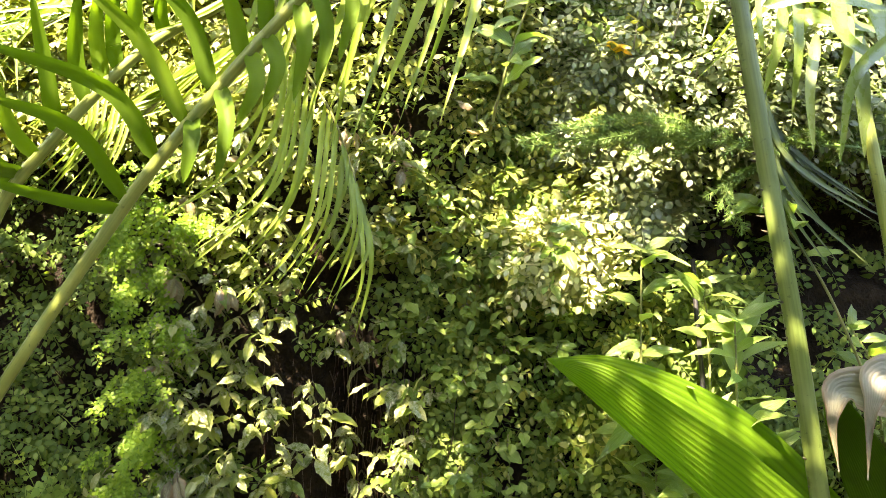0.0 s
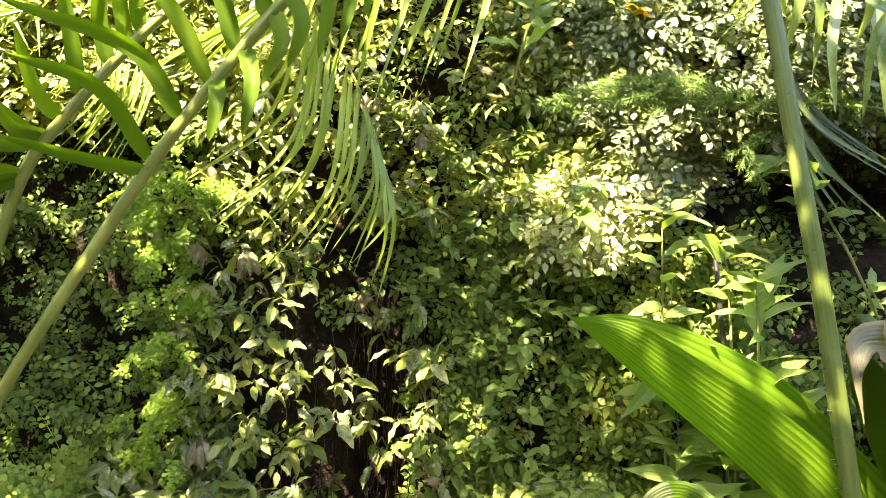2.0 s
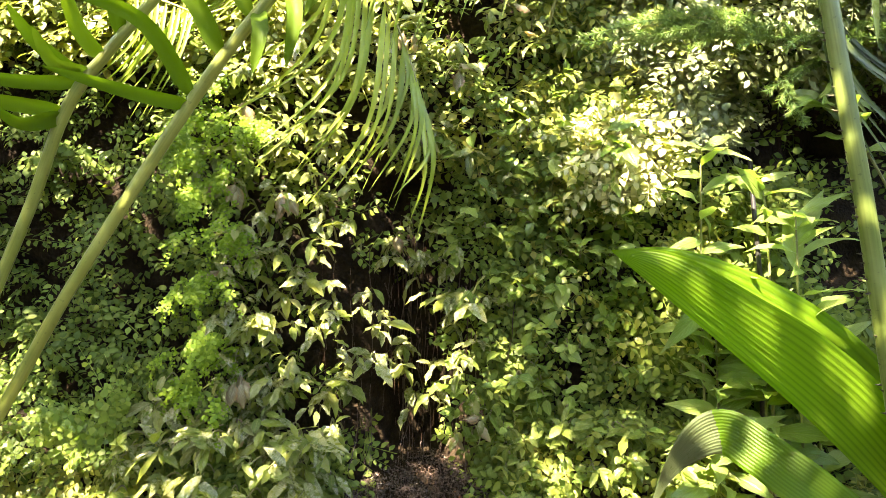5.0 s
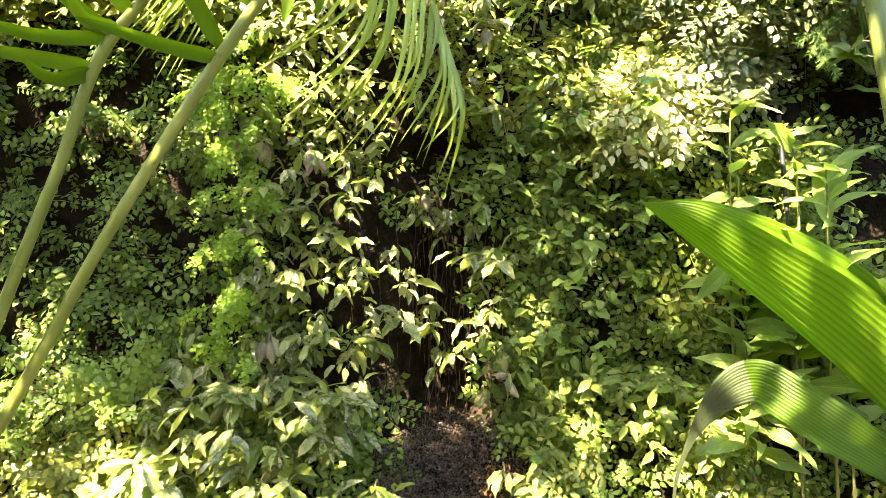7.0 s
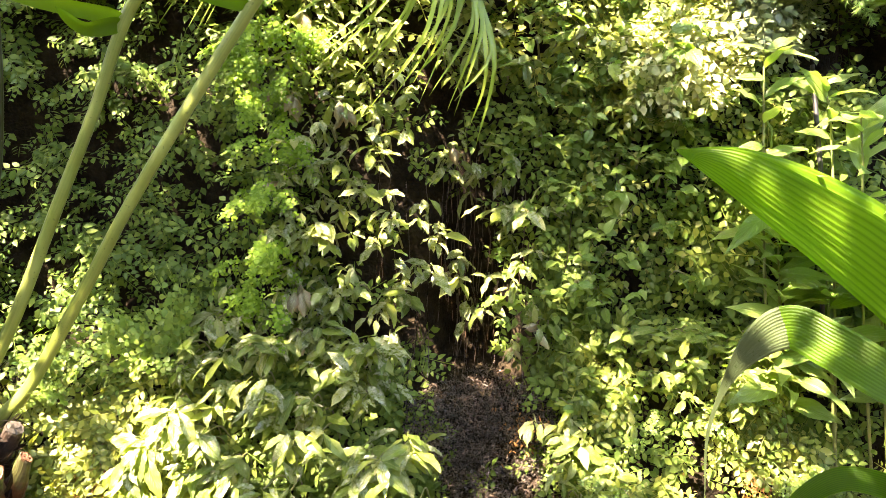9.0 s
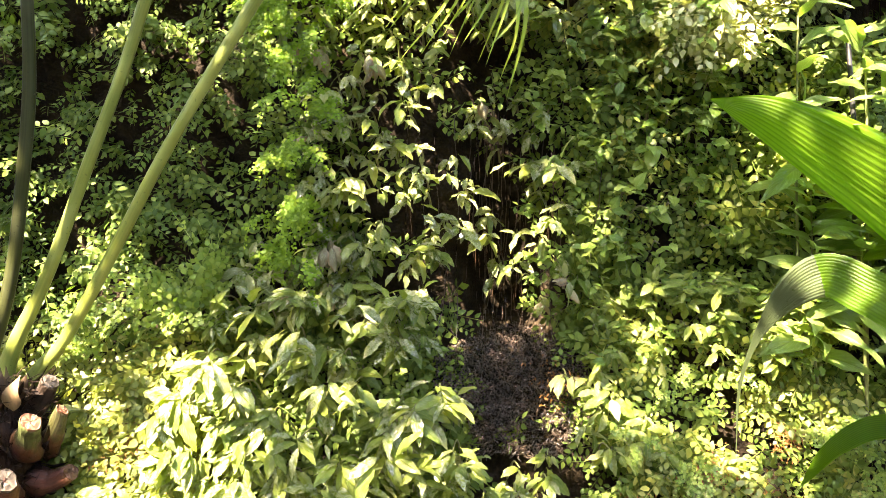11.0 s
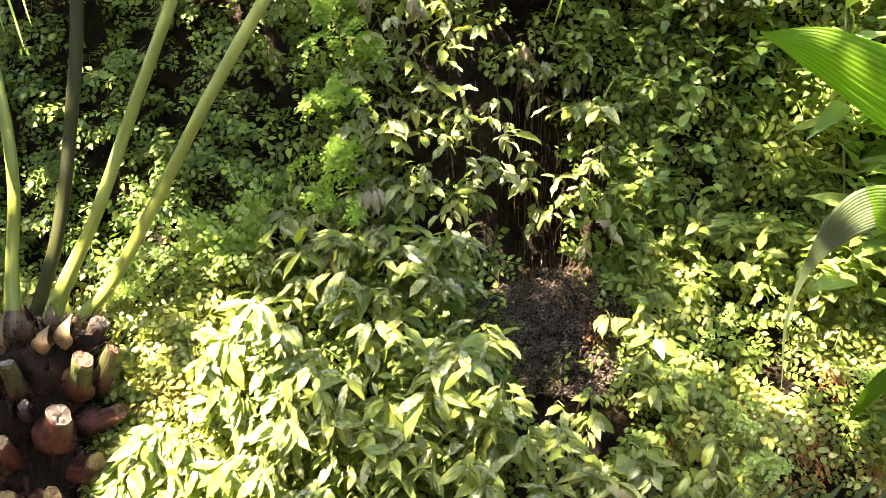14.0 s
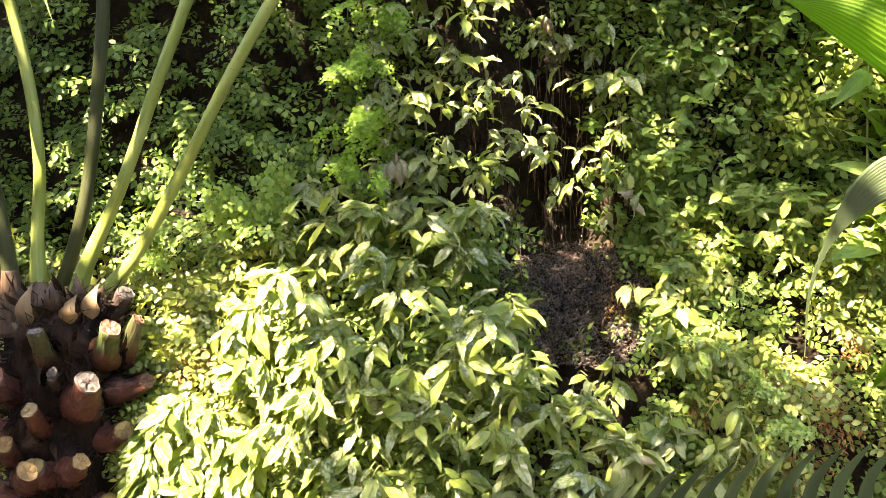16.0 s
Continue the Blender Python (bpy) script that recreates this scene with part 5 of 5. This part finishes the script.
def shrub(label, points, pairs, size, r=0.003, start=0.15, kinds=None, sag=0.25):
    line = curve(points, 14)
    bush = thing("lance_leaf_shrub", line[0], label, "shrub", "upright leafy shrubs")
    part("stem", tube(line, [r, r * 0.5], 6), M_STEM, bush)
    for k in range(pairs):
        t = start + (1 - start) * k / max(1, pairs - 1)
        p = line[int(t * (len(line) - 1))]
        for j in range(2 if k < pairs - 1 else 3):
            a = (2 * k + j) * 2.4 + rng.normal(0, 0.35)
            q = line[min(len(line) - 1, int(t * (len(line) - 1)) + j)]
            d = np.array([math.cos(a), -0.45 + 0.6 * math.sin(a), 0.35 - sag + 0.3 * t + rng.normal(0, 0.25)])
            s = size * (0.75 + 0.35 * math.sin(math.pi * min(1, 0.35 + t * 0.7))) * rng.uniform(0.7, 1.2)
            kind = kinds or L_SHRUB
            placed("leaf", kind[int(rng.integers(0, len(kind)))], bush, q + rng.normal(0, 0.002, 3), d, (rng.normal(0, 0.4), -0.75 + rng.normal(0, 0.3), 0.75), s)
    return bush


LANCE = "upright shrub with long light green lance shaped leaves"
shrub(LANCE, [(0.34, 1.26, 0.75), (0.315, 1.25, 1.1), (0.308, 1.25, 1.31), (0.305, 1.25, 1.515)], 9, 1.0, start=0.5)
shrub(LANCE, [(0.5, 1.25, 0.75), (0.47, 1.24, 1.1), (0.46, 1.23, 1.3), (0.455, 1.23, 1.4)], 8, 1.05, start=0.45)
shrub(LANCE, [(0.44, 1.26, 0.85), (0.43, 1.26, 1.2), (0.42, 1.26, 1.4), (0.405, 1.26, 1.46)], 5, 0.75, start=0.6)
shrub(LANCE, [(0.36, 1.23, 0.78), (0.34, 1.24, 0.95), (0.335, 1.24, 1.08), (0.33, 1.24, 1.2)], 17, 1.0, start=0.3)
shrub(LANCE, [(0.43, 1.23, 0.78), (0.42, 1.24, 1.0), (0.41, 1.24, 1.15), (0.4, 1.24, 1.24)], 14, 1.0, start=0.3)
shrub(LANCE, [(0.52, 1.24, 0.78), (0.51, 1.25, 1.0), (0.5, 1.25, 1.2)], 8, 1.05, start=0.35)
shrub("shrub shoot with broad pointed green leaves over the dark gap", [(0.72, 1.28, 1.25), (0.62, 1.26, 1.45), (0.53, 1.24, 1.57), (0.49, 1.23, 1.59)], 6, 0.85, start=0.5, kinds=L_TOP)
shrub("shrub shoot with broad pointed green leaves over the dark gap", [(0.78, 1.36, 1.1), (0.74, 1.33, 1.3), (0.69, 1.31, 1.38)], 4, 0.75, start=0.5, kinds=L_TOP)
shrub("slender shoot with broad pointed light green leaves", [(0.05, 1.3, 1.72), (0.066, 1.26, 1.79), (0.086, 1.25, 1.86), (0.11, 1.24, 1.93)], 5, 0.95, start=0.35, kinds=L_TOP)

# ---- large pleated leaves ----


def pleated(piece_line, width, normal, mat, parent, name="blade", fold=0.22, cols=24, twist=0.0, sag=0.0, label="", depth=0.004, shape="blade", tip=None):
    v, f, u = ribbon(piece_line, width, shape, normal, fold, cols, twist, sag)
    n = len(piece_line)
    v = v.reshape(n, cols + 1, 3)
    r = orient(np.gradient(np.asarray(piece_line), axis=0), np.tile(np.asarray(normal, float), (n, 1)))
    v += r[:, None, :, 2] * (depth * np.where(np.arange(cols + 1) % 2, 1, -1))[None, :, None] * np.minimum(1, np.linspace(0, 3, n))[:, None, None] * np.minimum(1, np.linspace(4, 0, n))[:, None, None]
    if tip:
        r, tip_mat, tip_label = tip
        w = cols + 1
        part("leaf_tip", (v[r:].reshape(-1, 3), f[: (n - 1 - r) * cols], u[: (n - r) * w]), tip_mat, parent, tip_label)
        return part(name, (v[: r + 1].reshape(-1, 3), f[: r * cols], u[: (r + 1) * w]), mat, parent, label)
    return part(name, (v.reshape(-1, 3), f, u), mat, parent, label)


bigplant = thing("pleated_leaf_plant", (0.75, 0.9, 0.0), "plant with large pleated bright green leaves on arching stalks", "large leaf plant")


def gutter_leaf(rib, near, far, cols, mat, parent, label, depth=0.0022, bulge=0.01):
    """A long leaf folded up along its midrib, each half pleated from base to tip; rib and both margins are lines of one length."""
    n = len(rib)
    t = np.linspace(0, 1, n)
    rows = []
    for edge, sign, flip in ((near, 1, True), (far, -1, False)):
        u = np.linspace(0, 1, cols + 1)
        half = rib[:, None] + (edge - rib)[:, None] * u[None, :, None]
        up = np.cross(np.gradient(rib, axis=0), edge - rib + 1e-6)
        up = up / np.maximum(np.linalg.norm(up, axis=1, keepdims=True), 1e-9) * sign
        fade = np.minimum(1, 4 * (1 - t)) * np.minimum(1, 6 * t + 0.2)
        lift = depth * np.where(np.arange(cols + 1) % 2, 1, -1)[None] * fade[:, None] - bulge * np.sin(np.pi * u)[None] * fade[:, None]
        half = half + up[:, None] * lift[..., None]
        rows.append(half[:, ::-1] if flip else half[:, 1:])
    v = np.concatenate(rows, 1)
    w = v.shape[1]
    i = np.arange(n * w).reshape(n, w)
    f = np.stack([i[:-1, :-1], i[:-1, 1:], i[1:, 1:], i[1:, :-1]], -1).reshape(-1, 4)
    uv = np.stack([np.tile(np.linspace(0, 1, w), n), np.repeat(t, w)], -1)
    return part("blade", (v.reshape(-1, 3), f, uv), mat, parent, label)


gutter_leaf(curve([(0.66, 1.06, 0.84), (0.56, 1.09, 0.95), (0.455, 1.11, 1.062), (0.37, 1.12, 1.142), (0.285, 1.13, 1.215), (0.2, 1.14, 1.287), (0.138, 1.15, 1.34)], 8),
            curve([(0.67, 1.02, 0.9), (0.6, 1.05, 1.02), (0.525, 1.072, 1.135), (0.43, 1.06, 1.217), (0.347, 1.07, 1.27), (0.23, 1.115, 1.337), (0.138, 1.15, 1.341)], 8),
            curve([(0.7, 1.1, 0.93), (0.65, 1.13, 1.06), (0.557, 1.15, 1.172), (0.47, 1.16, 1.25), (0.35, 1.165, 1.314), (0.235, 1.16, 1.346), (0.138, 1.15, 1.342)], 8),
            12, M_BLADE, bigplant, "large pleated bright green leaf folded along its midrib")
part("leaf_stalk", tube(curve([(0.75, 0.9, 0.0), (0.78, 0.95, 0.4), (0.66, 1.06, 0.845)], 8), [0.014, 0.008], 8), M_STALK, bigplant)
lineB = curve([(0.6, 0.92, 0.88), (0.382, 1.0, 1.02), (0.332, 1.05, 1.055), (0.289, 1.1, 1.073), (0.237, 1.14, 1.013), (0.201, 1.17, 0.902), (0.201, 1.19, 0.775)], 9)
bend = int(np.argmin(np.linalg.norm(lineB - np.array((0.289, 1.1, 1.073)), axis=1)))
pleated(lineB, 0.066, (-0.25, -0.93, 0.15), M_BLADE_SOFT, bigplant, fold=0.15, cols=14, shape="tail", depth=0.002, label="pleated green leaf bent over", tip=(bend, M_BLADE_GREY, "grey green hanging leaf tip"))
part("leaf_stalk", tube(curve([(0.75, 0.9, 0.0), (0.7, 0.9, 0.5), (0.62, 0.92, 0.87)], 8), [0.012, 0.006], 8), M_STALK, bigplant)
lineC = curve([(0.66, 0.95, 0.62), (0.5, 1.05, 0.8), (0.4, 1.1, 0.845), (0.33, 1.12, 0.81), (0.28, 1.13, 0.74)], 9)
pleated(lineC, 0.04, (-0.3, -0.7, 0.6), M_BLADE, bigplant, fold=0.15, label="narrow pleated leaf near the ground")
lineD = curve([(0.84, 1.0, 0.95), (0.76, 1.04, 1.25), (0.568, 1.06, 1.318), (0.525, 1.045, 1.289), (0.526, 1.03, 1.21)], 9)
pleated(lineD, 0.1, (-0.4, -0.8, 0.4), M_DRY, bigplant, fold=0.3, cols=14, shape="drip", depth=0.002, label="pale folded leaf with drying pointed tip")
lineF = curve([(0.88, 1.0, 0.95), (0.82, 1.04, 1.25), (0.617, 1.05, 1.337), (0.574, 1.035, 1.303), (0.56, 1.02, 1.202)], 9)
pleated(lineF, 0.11, (-0.4, -0.8, 0.4), M_DRY, bigplant, fold=0.3, cols=14, shape="drip", depth=0.002, label="pale folded leaf with drying pointed tip")
lineE = curve([(0.85, 1.08, 0.75), (0.7, 1.1, 1.0), (0.6, 1.1, 1.2), (0.54, 1.1, 1.32)], 9)
pleated(lineE, 0.09, (-0.5, -0.8, 0.3), M_BLADE, bigplant, fold=0.3)

# ---- frond at the foot, its shade put into the leaflet colour ----
low = thing("cycad_frond", (-0.25, 0.93, 0.52), "green cycad frond with curved leaflets darkened for shade", "cycad frond")
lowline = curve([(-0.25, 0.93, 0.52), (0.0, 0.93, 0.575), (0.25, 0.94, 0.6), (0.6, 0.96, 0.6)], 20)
part("midrib", tube(lowline, [0.006, 0.003], 6), M_STALK_SHADE, low)
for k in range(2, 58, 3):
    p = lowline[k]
    leaflet(low, p, p + (0.012, 0.01, 0.07), p + (0.06, 0.02, 0.13 + rng.normal(0, 0.006)), 0.025, M_CYCAD_SHADE, "thin", (0.2, -1, 0.1), 0.3)

# ---- small things ----
pipe = thing("irrigation_pipe", (0.43, 1.3, 1.05), "thin black upright irrigation pipe", "pipe")
part("tube", tube([(0.433, 1.3, 1.0), (0.427, 1.3, 1.287), (0.415, 1.3, 1.4), (0.41, 1.31, 1.5)], 0.0042, 8), M_PIPE, pipe)
dead = thing("dead_leaf", (0.268, 1.28, 1.864), "curled orange yellow dead leaf caught in the fig", "dead leaf")
for k in range(3):
    part("blade", moved(leaf(0.05, 0.028, "ovate", 6, 4, -0.5, 0.9, 0.1), (0.7 - 0.5 * k, -0.5, -0.2 + 0.2 * k), (0, -0.5, 1), (0.25 + 0.01 * k, 1.275, 1.868 - 0.004 * k)), M_YELLOW, dead)
for k, (x, z) in enumerate(((0.33, 1.93), (0.4, 1.95), (0.44, 1.9))):
    twigs = thing("dry_tendril", (x, 1.28, z), "dry pale tendril hanging on the wall", "tendril", "dry tendrils")
    part("stem", tube(curve([(x, 1.28, z + 0.08), (x - 0.03, 1.27, z - 0.02), (x - 0.045, 1.27, z - 0.12)], 8), [0.0028, 0.0012], 5), M_DRY, twigs)

# ---- unseen canopy, added overhead to set where sun and shade fall ----


def shade(x, z):
    """How much of the sun the added canopy is set to keep from that place on the wall."""
    s = 0.77 + 0 * x
    for x0, x1, z0, z1, k in SHADY:
        s = np.maximum(s, k * step(x0 - 0.03, x0 + 0.03, x) * (1 - step(x1 - 0.03, x1 + 0.03, x)) * step(z0 - 0.03, z0 + 0.03, z) * (1 - step(z1 - 0.03, z1 + 0.03, z)))
    for px, pz, r, k in SUNNY:
        for out in (0.0, 0.06):
            qx, qz = x + out * SUN.x / -SUN.y - px, z + out * SUN.z / -SUN.y - pz
            s = s * (1 - k * np.exp(-(((qx**2 + qz**2) / r**2) ** 2)))
    return s


# shaded stretches (x from, to, z from, to, how much) and sunny spots (x, z, radius, how much)
SHADY = ((0.04, 1.2, 0.3, 0.8, 0.96), (-2.2, -0.62, 1.05, 1.7, 0.97), (-2.2, -0.9, -0.5, 0.85, 0.98), (-0.6, -0.4, 0.3, 0.9, 0.86), (-0.02, 0.36, 1.05, 1.4, 0.88), (0.52, 1.6, 1.05, 1.72, 0.97), (0.27, 0.55, 1.5, 1.68, 0.97),
         (0.32, 1.6, 0.3, 0.72, 0.97), (0.28, 1.6, 0.7, 1.08, 0.84), (-0.1, 0.3, 0.97, 1.12, 0.8), (-0.5, 0.0, 1.25, 1.6, 0.85), (0.0, 1.6, -0.5, 0.6, 0.93), (-0.42, 0.04, -0.5, 0.93, 0.88), (-0.4, -0.02, 0.9, 1.36, 0.9), (-0.3, 1.6, -0.5, 0.3, 0.95), (-0.66, -0.5, 1.05, 1.65, 0.92), (-1.1, 0.4, -0.5, 0.1, 0.6))
SUNNY = ((0.25, 0.94, 0.13, 0.4), (-0.75, 1.95, 0.3, 1.0), (0.17, 1.53, 0.1, 0.75), (-0.79, 0.66, 0.13, 1.0), (-0.7, 0.78, 0.1, 1.0), (-0.72, 0.64, 0.13, 1.0), (-0.66, 0.72, 0.1, 0.85), (-0.68, 0.52, 0.11, 0.85), (-0.79, 0.52, 0.13, 1.0), (-0.78, 0.38, 0.14, 1.0), (-0.8, 0.24, 0.14, 1.0),
         (0.35, 1.85, 0.22, 0.5), (0.6, 1.9, 0.2, 0.65), (-0.3, 1.36, 0.2, 0.35), (-0.1, 1.75, 0.13, 0.5), (0.05, 1.75, 0.12, 0.5), (-0.5, 1.85, 0.25, 0.75), (0.4, 1.28, 0.14, 0.25), (0.42, 1.4, 0.07, 0.6), (-0.13, 0.87, 0.05, 0.4), (-0.85, 0.9, 0.1, 0.35), (-1.07, 1.22, 0.15, 0.9))
n = 19000
cx, cz, ch = rng.uniform(-2.2, 1.6, n), rng.uniform(-0.5, 2.3, n), rng.uniform(2.5, 3.3, n)
ok = (rng.random(n) < -np.log(1 - np.minimum(shade(cx, cz), 0.97)) / 3.5)
cp = np.stack([cx, np.minimum(wall_y(cx, cz), 1.31) - 0.06, cz], -1)
cp = cp + np.array(SUN)[None] * ((ch - cz) / SUN.z)[:, None]
cp = cp[ok]
n = len(cp)
a = rng.uniform(0, 2 * np.pi, n)
leafy = strewn([leaf(0.088, 0.044, "ovate", 3, 2, 0.2, 0.5), leaf(0.1, 0.04, "lance", 3, 2, 0.2, 0.5)], cp, np.stack([np.cos(a), np.sin(a), rng.normal(-0.2, 0.3, n)], -1), np.stack([rng.normal(0, 0.4, n), rng.normal(0, 0.4, n), np.ones(n)], -1), rng.uniform(0.7, 1.3, n))
canopy = stuff("overhead_canopy", leafy, M_FIG, "unseen leafy branches added overhead to shape the sunlight", "foliage")
# Limbs added only to carry the unseen leaves.
for bx in (-2.0, -1.5, -1.0, -0.5, 0.0, 0.5, 1.0):
    limb = curve([(bx, 1.75, 2.85), (bx - 0.1, 1.2, 3.05), (bx - 0.3, 0.7, 3.0), (bx - 0.45, 0.2, 2.85)], 8)
    part("branch", tube(limb, [0.012, 0.004], 6), M_STEM, canopy)
